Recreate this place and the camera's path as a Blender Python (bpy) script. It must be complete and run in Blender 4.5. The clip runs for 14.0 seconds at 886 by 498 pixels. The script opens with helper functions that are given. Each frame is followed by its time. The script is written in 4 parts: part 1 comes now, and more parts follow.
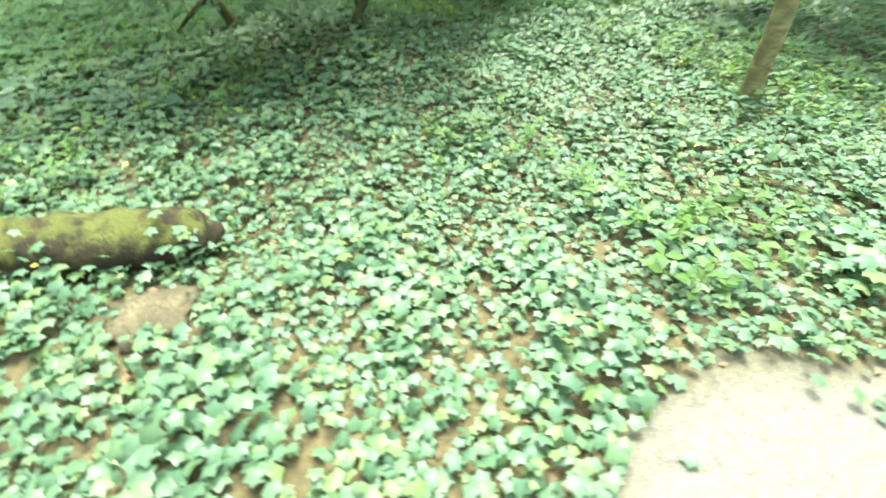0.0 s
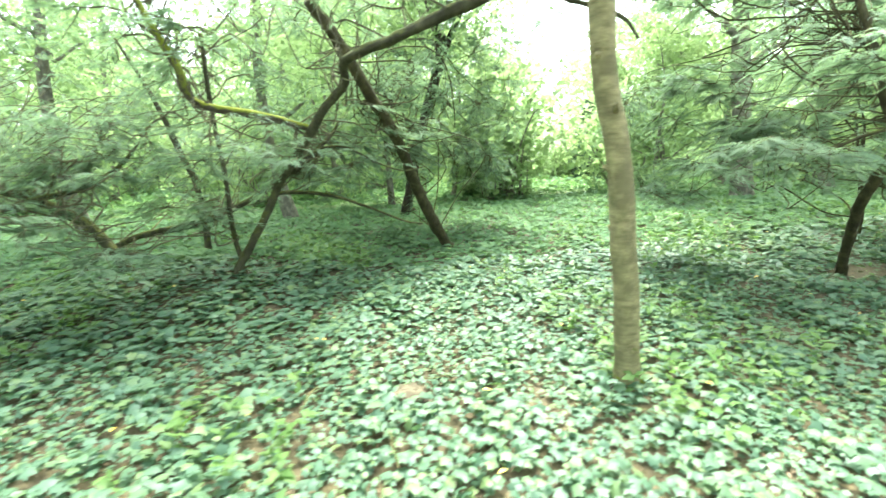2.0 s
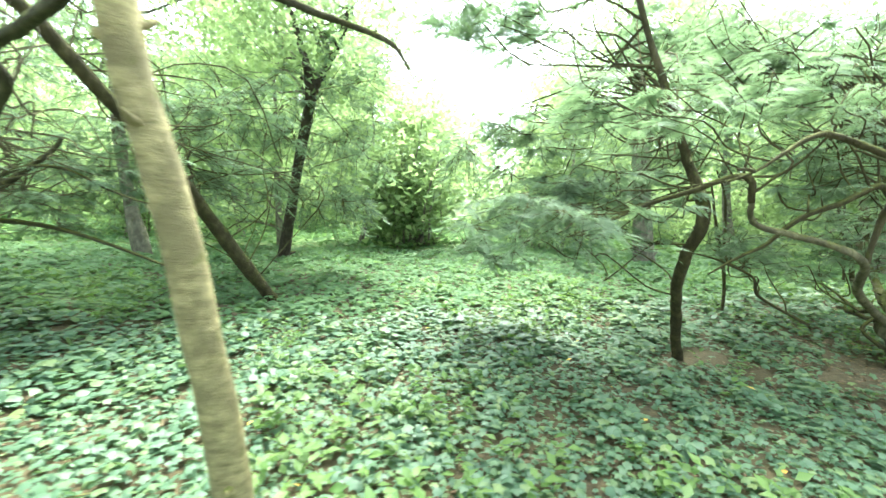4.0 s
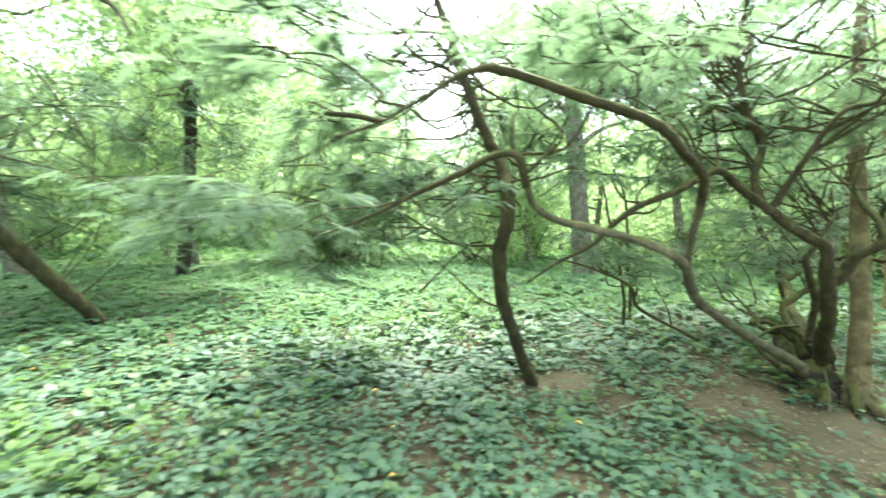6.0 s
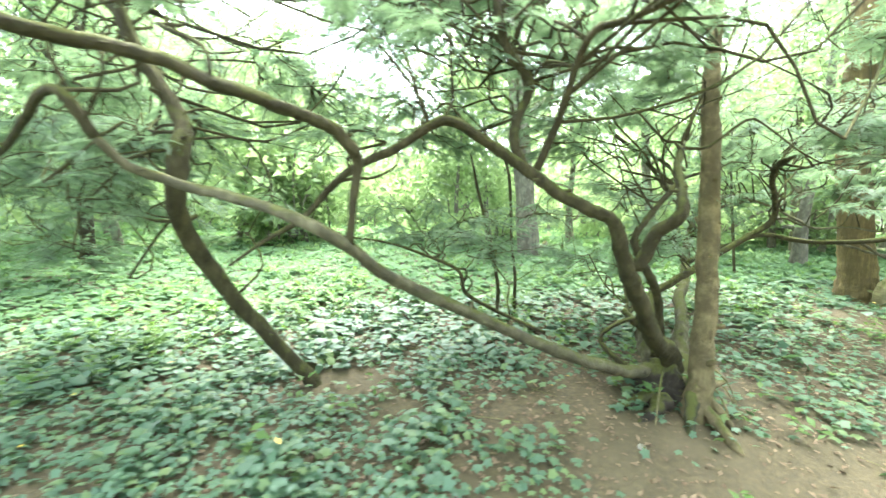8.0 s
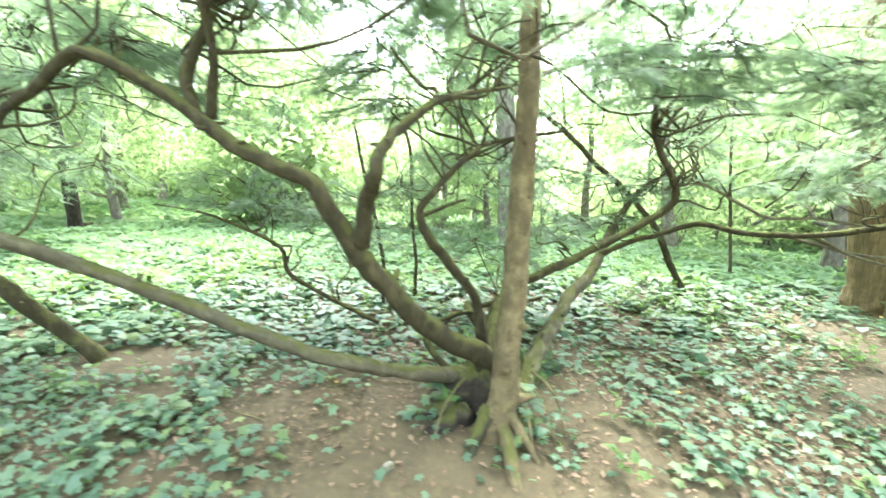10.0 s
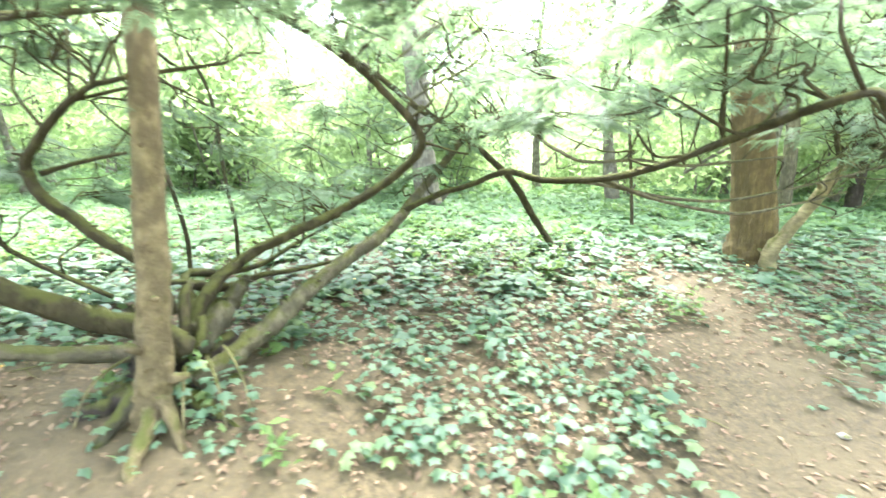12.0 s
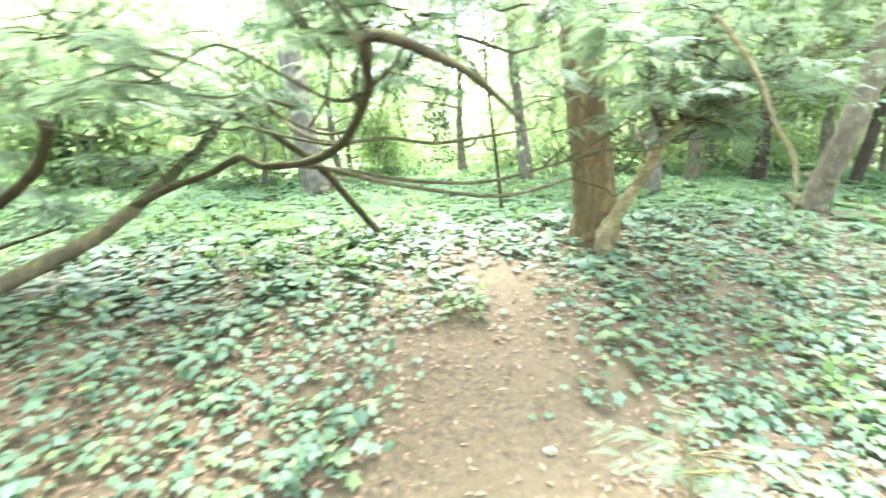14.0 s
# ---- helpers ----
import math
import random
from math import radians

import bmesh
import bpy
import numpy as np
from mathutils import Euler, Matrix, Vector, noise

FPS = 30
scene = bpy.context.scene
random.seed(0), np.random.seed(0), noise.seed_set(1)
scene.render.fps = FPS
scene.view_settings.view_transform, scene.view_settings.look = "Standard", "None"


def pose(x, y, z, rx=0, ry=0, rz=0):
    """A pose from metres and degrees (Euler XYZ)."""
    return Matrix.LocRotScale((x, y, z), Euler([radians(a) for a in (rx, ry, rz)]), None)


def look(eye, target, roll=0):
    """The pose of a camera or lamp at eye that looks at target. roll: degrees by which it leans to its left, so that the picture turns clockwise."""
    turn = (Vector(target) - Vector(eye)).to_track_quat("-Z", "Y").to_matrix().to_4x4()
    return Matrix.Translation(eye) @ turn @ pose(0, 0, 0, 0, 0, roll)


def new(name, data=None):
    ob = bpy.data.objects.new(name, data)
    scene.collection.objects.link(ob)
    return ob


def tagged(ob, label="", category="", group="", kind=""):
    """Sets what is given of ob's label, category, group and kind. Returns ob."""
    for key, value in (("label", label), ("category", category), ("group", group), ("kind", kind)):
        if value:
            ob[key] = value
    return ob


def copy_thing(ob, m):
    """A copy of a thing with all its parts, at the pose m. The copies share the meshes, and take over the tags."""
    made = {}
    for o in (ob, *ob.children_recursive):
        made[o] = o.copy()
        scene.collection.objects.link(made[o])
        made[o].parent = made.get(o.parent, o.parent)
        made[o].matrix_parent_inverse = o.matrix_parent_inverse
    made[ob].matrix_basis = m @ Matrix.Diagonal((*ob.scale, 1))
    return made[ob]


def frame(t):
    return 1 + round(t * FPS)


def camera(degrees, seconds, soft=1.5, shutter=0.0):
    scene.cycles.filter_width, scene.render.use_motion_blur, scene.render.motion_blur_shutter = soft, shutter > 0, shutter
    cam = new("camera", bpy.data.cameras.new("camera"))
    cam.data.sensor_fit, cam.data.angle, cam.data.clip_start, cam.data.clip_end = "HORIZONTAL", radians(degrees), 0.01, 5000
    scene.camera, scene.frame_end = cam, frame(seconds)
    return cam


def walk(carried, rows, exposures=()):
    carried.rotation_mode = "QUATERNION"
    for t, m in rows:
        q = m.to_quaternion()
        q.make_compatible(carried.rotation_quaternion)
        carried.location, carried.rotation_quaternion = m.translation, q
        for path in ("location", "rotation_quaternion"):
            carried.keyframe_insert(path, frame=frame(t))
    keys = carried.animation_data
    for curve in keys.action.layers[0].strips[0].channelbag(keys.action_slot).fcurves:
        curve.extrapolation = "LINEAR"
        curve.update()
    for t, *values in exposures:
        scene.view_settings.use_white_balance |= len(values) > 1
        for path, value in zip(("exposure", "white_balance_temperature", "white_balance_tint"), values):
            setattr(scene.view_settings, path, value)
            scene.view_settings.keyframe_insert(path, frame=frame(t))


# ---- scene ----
cam = camera(94.2, 14.0, 1.5, 0.6)
PATH = [
    (0, (-0.105, 0.145, 1.581), (0.021, 1.667, 0.29), -2.0),
    (0.5, (0.37, 0.258, 1.589), (0.4, 1.682, 0.185), -1.1),
    (1, (0.83, 0.534, 1.59), (0.968, 2.252, 0.577), 1.2),
    (1.5, (1.375, 0.859, 1.651), (1.44, 2.777, 1.087), 2.1),
    (2, (1.856, 1.026, 1.663), (1.898, 2.986, 1.267), -1.6),
    (2.5, (2.43, 1.175, 1.698), (2.49, 3.138, 1.318), 0.6),
    (3, (2.995, 1.392, 1.697), (3.178, 3.364, 1.42), 4.6),
    (3.2, (3.234, 1.49, 1.71), (3.476, 3.462, 1.476), 3.6),
    (5.3, (5.329, 2.248, 1.549), (5.478, 4.24, 1.466), 1.4),
    (5.5, (5.541, 2.272, 1.571), (5.667, 4.267, 1.524), 3.4),
    (6, (6.039, 2.39, 1.566), (6.29, 4.373, 1.486), 1.8),
    (6.5, (6.644, 2.56, 1.66), (6.968, 4.533, 1.635), 2.2),
    (7, (7.204, 2.607, 1.593), (7.34, 4.601, 1.5), 2.1),
    (7.5, (7.759, 2.686, 1.588), (7.966, 4.672, 1.479), 1.3),
    (8, (8.302, 2.845, 1.568), (8.492, 4.829, 1.394), 1.6),
    (8.2, (8.512, 2.887, 1.575), (8.71, 4.872, 1.426), 0.8),
    (10.3, (10.759, 3.35, 1.488), (10.679, 5.328, 1.209), 3.4),
    (10.5, (10.976, 3.394, 1.503), (10.914, 5.364, 1.161), 2.9),
    (11, (11.498, 3.564, 1.454), (11.469, 5.533, 1.103), 1.3),
    (11.5, (12.035, 3.69, 1.48), (12.072, 5.658, 1.126), -1.3),
    (12, (12.589, 3.786, 1.483), (12.519, 5.741, 1.069), 0.9),
    (12.5, (13.07, 3.926, 1.448), (13.055, 5.871, 0.98), 0.5),
    (13, (13.591, 4.085, 1.477), (13.577, 6.041, 1.062), -0.4),
    (13.5, (14.154, 4.191, 1.433), (14.061, 6.13, 0.95), 1.2),
    (14, (14.683, 4.325, 1.454), (14.707, 6.266, 0.972), -1.1),
]
walk(cam, [(t, look(e, g, r)) for t, e, g, r in PATH],
     [(0, 2.95, 6450, -11), (0.6, 2.76, 6450, -15), (1, 2.82, 6350, -15), (1.7, 3.24, 6150, -4), (3, 3.42, 6150, -4), (5.5, 3.44, 6050, -2), (6.5, 3.66, 6050, -1), (8, 3.96, 6000, 4), (10.5, 4.3, 5900, 12), (14, 4.5, 5850, 17)])

# ---- world, sun, exposure ----
world = bpy.data.worlds.new("overcast")
scene.world = world
world.use_nodes = True
wn = world.node_tree
sky = wn.nodes.new("ShaderNodeTexSky")
sky.sky_type, sky.sun_disc = "NISHITA", False
sky.sun_elevation, sky.sun_rotation = radians(64), radians(13)
sky.air_density, sky.dust_density, sky.ozone_density = 1.0, 4.0, 1.0
wn.nodes["Background"].inputs["Strength"].default_value = 0.15
veil = wn.nodes.new("ShaderNodeHueSaturation")
veil.inputs["Saturation"].default_value = 0.45
wn.links.new(sky.outputs[0], veil.inputs["Color"])
wn.links.new(veil.outputs[0], wn.nodes["Background"].inputs["Color"])
sun = new("sun", bpy.data.lights.new("sun", "SUN"))
sun.data.energy, sun.data.angle, sun.data.color = 1.5, radians(30), (1.0, 0.96, 0.88)
sun.matrix_world = look((12, 24, 48), (7, 2, 0))


# ---- materials ----
def nodes_of(name):
    m = bpy.data.materials.new(name)
    m.use_nodes = True
    return m, m.node_tree, m.node_tree.nodes["Principled BSDF"], m.node_tree.nodes["Material Output"]


def ramp_of(nt, fac, stops):
    r = nt.nodes.new("ShaderNodeValToRGB")
    while len(r.color_ramp.elements) < len(stops):
        r.color_ramp.elements.new(0.5)
    for e, (p, c) in zip(r.color_ramp.elements, stops):
        e.position, e.color = p, (*c, 1)
    nt.links.new(fac, r.inputs[0])
    return r.outputs[0]


def noise_of(nt, scale, detail=4.0, stretch=(1, 1, 1), rough=0.55):
    tc = nt.nodes.new("ShaderNodeTexCoord")
    mp = nt.nodes.new("ShaderNodeMapping")
    mp.inputs["Scale"].default_value = stretch
    tx = nt.nodes.new("ShaderNodeTexNoise")
    tx.inputs["Scale"].default_value, tx.inputs["Detail"].default_value = scale, detail
    tx.inputs["Roughness"].default_value = rough
    nt.links.new(tc.outputs["Object"], mp.inputs[0])
    nt.links.new(mp.outputs[0], tx.inputs["Vector"])
    return tx.outputs["Fac"]


def mix_of(nt, fac, a, b, kind="MIX"):
    mx = nt.nodes.new("ShaderNodeMix")
    mx.data_type, mx.blend_type = "RGBA", kind
    for sock, v in ((mx.inputs[0], fac), (mx.inputs[6], a), (mx.inputs[7], b)):
        if isinstance(v, (int, float)):
            sock.default_value = v
        elif isinstance(v, tuple):
            sock.default_value = (*v, 1)
        else:
            nt.links.new(v, sock)
    return mx.outputs[2]


def bump_of(nt, height, strength, distance):
    b = nt.nodes.new("ShaderNodeBump")
    b.inputs["Strength"].default_value, b.inputs["Distance"].default_value = strength, distance
    nt.links.new(height, b.inputs["Height"])
    return b.outputs[0]


def leaf_material(name, colours, through_colour, share=0.35, rough=0.4, gloss=0.5):
    """Thin leaves: hue varies leaf by leaf, and some light passes through."""
    m, nt, bsdf, out = nodes_of(name)
    geo = nt.nodes.new("ShaderNodeNewGeometry")
    n = len(colours)
    col = ramp_of(nt, geo.outputs["Random Per Island"], [(i / max(1, n - 1), c) for i, c in enumerate(colours)])
    col = mix_of(nt, ramp_of(nt, noise_of(nt, 0.6, 3), [(0.35, (0.0, 0.0, 0.0)), (0.7, (0.5, 0.5, 0.5))]), col,
                 tuple(0.8 * c for c in colours[n // 2]))
    nt.links.new(col, bsdf.inputs["Base Color"])
    bsdf.inputs["Roughness"].default_value = rough
    bsdf.inputs["Specular IOR Level"].default_value = gloss
    tr = nt.nodes.new("ShaderNodeBsdfTranslucent")
    nt.links.new(mix_of(nt, 0.5, col, through_colour), tr.inputs["Color"])
    ms = nt.nodes.new("ShaderNodeMixShader")
    ms.inputs[0].default_value = share
    nt.links.new(bsdf.outputs[0], ms.inputs[1])
    nt.links.new(tr.outputs[0], ms.inputs[2])
    nt.links.new(ms.outputs[0], out.inputs["Surface"])
    return m


def bark_material(name, dark, light, moss=0.0, scale=14.0, stretch=(1, 1, 0.3), deep=0.035, moss_colour=(0.085, 0.09, 0.02)):
    m, nt, bsdf, out = nodes_of(name)
    fine = noise_of(nt, scale, 6, stretch, 0.65)
    col = ramp_of(nt, fine, [(0.3, dark), (0.7, light)])
    blot = noise_of(nt, 6.0, 4)
    col = mix_of(nt, ramp_of(nt, blot, [(0.42, (0, 0, 0)), (0.6, (0.8, 0.8, 0.8))]), col, tuple(c * 0.38 for c in light))
    if moss:
        geo = nt.nodes.new("ShaderNodeNewGeometry")
        sep = nt.nodes.new("ShaderNodeSeparateXYZ")
        nt.links.new(geo.outputs["Normal"], sep.inputs[0])
        add = nt.nodes.new("ShaderNodeMath")
        add.operation = "MULTIPLY_ADD"
        nt.links.new(sep.outputs[2], add.inputs[0])
        add.inputs[1].default_value = 0.35
        nt.links.new(noise_of(nt, 9, 5), add.inputs[2])
        f = ramp_of(nt, add.outputs[0], [(0.75 - 0.3 * moss, (0, 0, 0)), (0.95 - 0.3 * moss, (1, 1, 1))])
        col = mix_of(nt, f, col, moss_colour)
    nt.links.new(col, bsdf.inputs["Base Color"])
    bsdf.inputs["Roughness"].default_value = 0.85
    bsdf.inputs["Specular IOR Level"].default_value = 0.25
    grain = mix_of(nt, 0.5, fine, noise_of(nt, scale * 4, 5, stretch, 0.7))
    nt.links.new(bump_of(nt, grain, 1.0, deep), bsdf.inputs["Normal"])
    return m


IVY = leaf_material("ivy leaf", [(0.062, 0.118, 0.066), (0.085, 0.152, 0.085), (0.1, 0.17, 0.095), (0.12, 0.19, 0.09), (0.16, 0.216, 0.07)],
                    (0.17, 0.29, 0.06), 0.34, 0.45, 0.4)
# brighter, more translucent copy of the ivy: the far light is in its colour
IVY_FAR = leaf_material("ivy leaf far brightened", [(0.085, 0.15, 0.08), (0.11, 0.185, 0.09), (0.145, 0.225, 0.092)], (0.22, 0.36, 0.08), 0.42, 0.65, 0.12)
YEW = leaf_material("yew needles", [(0.095, 0.145, 0.09), (0.135, 0.195, 0.12), (0.18, 0.245, 0.15)], (0.26, 0.38, 0.16), 0.52, 0.6, 0.25)
BROADLEAF = leaf_material("broad leaf", [(0.12, 0.185, 0.075), (0.17, 0.25, 0.105), (0.23, 0.32, 0.135)], (0.42, 0.54, 0.22), 0.64, 0.55, 0.25)
EVERGREEN = leaf_material("evergreen sprays", [(0.04, 0.075, 0.045), (0.065, 0.105, 0.06), (0.085, 0.135, 0.07)], (0.12, 0.2, 0.08), 0.35, 0.6, 0.2)
HERB = leaf_material("herb leaf", [(0.08, 0.15, 0.04), (0.13, 0.205, 0.055)], (0.2, 0.34, 0.04), 0.4, 0.5, 0.3)
LITTER = leaf_material("dry leaf", [(0.09, 0.06, 0.032), (0.15, 0.1, 0.056), (0.23, 0.165, 0.095), (0.12, 0.075, 0.042)], (0.2, 0.13, 0.06), 0.1, 0.7, 0.3)
YELLOW = leaf_material("yellow leaf", [(0.55, 0.38, 0.03), (0.62, 0.5, 0.1), (0.5, 0.25, 0.04)], (0.6, 0.4, 0.05), 0.2, 0.5, 0.4)
BARK_YEW = bark_material("yew bark", (0.021, 0.018, 0.008), (0.098, 0.083, 0.036), 0.6)
BARK_MOSS = bark_material("mossy bark", (0.03, 0.028, 0.015), (0.1, 0.092, 0.048), 0.75)
BARK_PALE = bark_material("pale bark", (0.12, 0.1, 0.045), (0.33, 0.285, 0.14), 0.45, 9, (1, 1, 3.2), 0.012)
BARK_RED = bark_material("furrowed red bark", (0.055, 0.042, 0.017), (0.24, 0.178, 0.07), 0.15, 10, (1, 1, 0.12), 0.05)
BARK_BROWN = bark_material("flaking brown bark", (0.075, 0.058, 0.025), (0.27, 0.215, 0.105), 0.3, 11, (1, 1, 0.8), 0.03)
# tan bark; on the outer yew limbs its paleness stands for light on them
BARK_TAN = bark_material("tan and lit limb bark", (0.055, 0.049, 0.027), (0.19, 0.17, 0.098), 0.35)
BARK_GREEN = bark_material("thickly mossed bark", (0.04, 0.034, 0.02), (0.12, 0.1, 0.06), 1.35, moss_colour=(0.17, 0.19, 0.02))
BARK_DARK = bark_material("dark damp bark", (0.02, 0.017, 0.012), (0.075, 0.06, 0.04), 0.45)
BARK_LOG = bark_material("rotting mossy bark", (0.013, 0.01, 0.005), (0.055, 0.04, 0.019), 0.15, 11, (1, 1, 1), 0.03)
BARK_GREY = bark_material("grey bark", (0.09, 0.082, 0.058), (0.24, 0.218, 0.16), 0.3)


def ground_material():
    m, nt, bsdf, out = nodes_of("woodland soil")
    n1, n2, n3 = noise_of(nt, 1.3, 5), noise_of(nt, 22, 6, rough=0.7), noise_of(nt, 90, 3)
    soil = ramp_of(nt, n2, [(0.3, (0.026, 0.019, 0.007)), (0.5, (0.07, 0.053, 0.02)), (0.72, (0.145, 0.115, 0.048))])
    soil = mix_of(nt, ramp_of(nt, n1, [(0.4, (0, 0, 0)), (0.62, (0.7, 0.7, 0.7))]), soil, (0.09, 0.07, 0.028))
    sand = ramp_of(nt, n2, [(0.3, (0.09, 0.084, 0.07)), (0.7, (0.185, 0.172, 0.145))])
    at = nt.nodes.new("ShaderNodeAttribute")
    at.attribute_name = "sand"
    col = mix_of(nt, at.outputs["Fac"], soil, sand)
    col = mix_of(nt, ramp_of(nt, n3, [(0.35, (0.45, 0.45, 0.45)), (0.55, (0, 0, 0))]), col, (0.07, 0.05, 0.03))
    far = nt.nodes.new("ShaderNodeAttribute")
    far.attribute_name = "meadow"
    col = mix_of(nt, far.outputs["Fac"], col, ramp_of(nt, n2, [(0.3, (0.10, 0.2, 0.05)), (0.7, (0.2, 0.32, 0.09))]))
    nt.links.new(col, bsdf.inputs["Base Color"])
    bsdf.inputs["Roughness"].default_value = 0.9
    nt.links.new(bump_of(nt, n2, 0.6, 0.02), bsdf.inputs["Normal"])
    return m


SOIL = ground_material()


# ---- ground ----
def smooth(a, b, v):
    s = np.clip((v - a) / (b - a), 0, 1)
    return s * s * (3 - 2 * s)


def wave(x, y, f, seed):
    """Cheap smooth noise in -1..1."""
    r = np.random.RandomState(seed)
    out = 0
    for k in range(6):
        a, p, q = r.uniform(0, 6.28), r.uniform(0, 6.28), f * r.uniform(0.6, 1.7)
        out = out + np.sin(q * (x * np.cos(a) + y * np.sin(a)) + p)
    return out / 3.2


def ahead(x, y):
    """Metres of y beyond the line walked."""
    return y - (0.9 + 0.24 * x)


def height(x, y):
    x, y = np.asarray(x, float), np.asarray(y, float)
    d = ahead(x, y)
    base = np.interp(x, [4, 7.5, 10, 12.5], [-0.06, -0.06, -0.12, -0.24])
    slope = np.interp(x, [4, 7.5, 10, 12.5], [0.045, 0.075, 0.11, 0.22])
    rise = np.clip(d - 2.5, -0.8, None) * slope
    z = base + 0.6 * np.tanh(rise / 0.6)
    z = z + 0.36 * np.exp(-((x + 1.4) ** 2 + (y - 6.6) ** 2) / 2.6)
    z = z + 0.1 * np.exp(-((x - 10.7) ** 2 + (y - 6.1) ** 2) / 0.5)
    near = np.exp(-(np.maximum(0, d - 12) / 10) ** 2)
    return z + (0.025 * wave(x, y, 2.3, 3) + 0.012 * wave(x, y, 7, 4)) * near


def sandy(x, y):
    """The pale path on which the walk begins."""
    d = ahead(x, y) + 0.06 * wave(x, y, 4, 8) + 1.3 * smooth(0.9, -0.6, x) + 0.18 * smooth(1.55, 2.0, x)
    return smooth(-0.1, -0.26, d) * smooth(-2.6, -2.2, d) * (0.25 + 0.75 * smooth(5.5, 3.0, x))


def bare(x, y):
    """How bare of ivy the soil is."""
    b = np.zeros_like(x)
    for cx, cy, rx, ry in ((10.5, 5.5, 1.15, 0.75), (11.4, 5.2, 0.9, 0.7), (9.3, 5.9, 0.5, 0.35), (7.75, 6.4, 0.4, 0.25),
                           (14.9, 6.4, 0.85, 0.6), (15.1, 7.15, 0.75, 0.6), (15.4, 8.2, 0.4, 0.8), (12.3, 4.9, 0.7, 0.4),
                           (15.6, 6.5, 0.6, 0.55), (1.63, 3.88, 0.17, 0.12), (-1.54, 1.76, 0.25, 0.2), (13.3, 5.0, 0.7, 0.35), (9.85, 6.15, 0.5, 0.4), (11.6, 6.3, 0.55, 0.38), (12.3, 5.6, 0.45, 0.25), (8.3, 6.0, 0.3, 0.2), (4.9, 3.3, 0.2, 0.15)):
        b = np.maximum(b, 1.25 * np.exp(-(((x - cx) / rx) ** 2 + ((y - cy) / ry) ** 2)))
    b = np.maximum(b, np.minimum(1, sandy(x, y) * 4))
    b = np.maximum(b, smooth(1.15, 0.25, ahead(x, y)) * smooth(9, 11, x))
    return np.clip(b + 0.28 * wave(x, y, 5, 5) * (b > 0.08), 0, 1)


def axis(lo, hi, step, reach):
    inner = list(np.arange(lo, hi + 1e-6, step))
    s, a, b = step, lo, hi
    left, right = [], []
    while b < reach:
        s *= 1.25
        a, b = a - s, b + s
        left.append(a)
        right.append(b)
    return np.array(left[::-1] + inner + right)


def mesh_from(name, verts, tris, material, smooth_shade=False):
    me = bpy.data.meshes.new(name)
    me.vertices.add(len(verts))
    me.vertices.foreach_set("co", np.asarray(verts, np.float32).ravel())
    k = tris.shape[1]
    me.loops.add(tris.size)
    me.loops.foreach_set("vertex_index", tris.astype(np.int32).ravel())
    me.polygons.add(len(tris))
    me.polygons.foreach_set("loop_start", np.arange(0, tris.size, k, dtype=np.int32))
    if smooth_shade:
        me.polygons.foreach_set("use_smooth", np.ones(len(tris), bool))
    me.update(calc_edges=True)
    me.materials.append(material)
    return me


gx, gy = axis(-6, 22, 0.19, 1500), axis(-1, 14, 0.19, 1500)
GX, GY = np.meshgrid(gx, gy)
GZ = height(GX, GY)
nx, ny = len(gx), len(gy)
idx = np.arange(nx * ny).reshape(ny, nx)
quads = np.stack([idx[:-1, :-1], idx[:-1, 1:], idx[1:, 1:], idx[1:, :-1]], -1).reshape(-1, 4)
ground_mesh = mesh_from("ground", np.stack([GX, GY, GZ], -1).reshape(-1, 3), quads, SOIL, True)
for key, field in (("sand", sandy(GX, GY)), ("meadow", smooth(10, 20, ahead(GX, GY)))):
    layer = ground_mesh.attributes.new(key, "FLOAT", "POINT")
    layer.data.foreach_set("value", np.asarray(field, np.float32).ravel())
tagged(new("ground", ground_mesh), "brown woodland soil with dry litter and a pale sandy path", "ground", kind="structure")


# ---- builders ----
def rotations(heading, tilt, tilt_way):
    """Turn matrices: about z by heading, then tipped by tilt towards tilt_way."""
    ch, sh = np.cos(heading), np.sin(heading)
    o, l = np.zeros_like(ch), np.ones_like(ch)
    rz = np.stack([np.stack([ch, -sh, o], -1), np.stack([sh, ch, o], -1), np.stack([o, o, l], -1)], -2)
    ax, ay, c, s = -np.sin(tilt_way), np.cos(tilt_way), np.cos(tilt), np.sin(tilt)
    t = 1 - c
    rt = np.stack([np.stack([t * ax * ax + c, t * ax * ay, s * ay], -1), np.stack([t * ax * ay, t * ay * ay + c, -s * ax], -1),
                   np.stack([-s * ay, s * ax, c], -1)], -2)
    return rt @ rz


def frames_along(way, roll):
    """Turn matrices that lay a template's y along way, its z as near up as can be, rolled."""
    y = way / np.linalg.norm(way, axis=1, keepdims=True)
    x = np.cross(y, np.array([0.0, 0.0, 1.0]) + np.zeros_like(y))
    x = x / np.maximum(1e-6, np.linalg.norm(x, axis=1, keepdims=True))
    z = np.cross(x, y)
    c, s = np.cos(roll)[:, None], np.sin(roll)[:, None]
    return np.stack([c * x + s * z, y, c * z - s * x], -1)


def scatter(name, template, places, turns, sizes, material):
    """Many copies of one small template as one mesh."""
    tv, tf = template
    v = places[:, None, :] + sizes[:, None, None] * np.einsum("kij,nj->kni", turns, tv)
    f = tf[None] + (np.arange(len(places)) * len(tv))[:, None, None]
    return mesh_from(name, v.reshape(-1, 3), f.reshape(-1, tf.shape[1]), material)


def fan(outline, middle):
    n = len(outline)
    return np.array([middle, *outline], float), np.array([(0, 1 + i, 1 + (i + 1) % n) for i in range(n)])


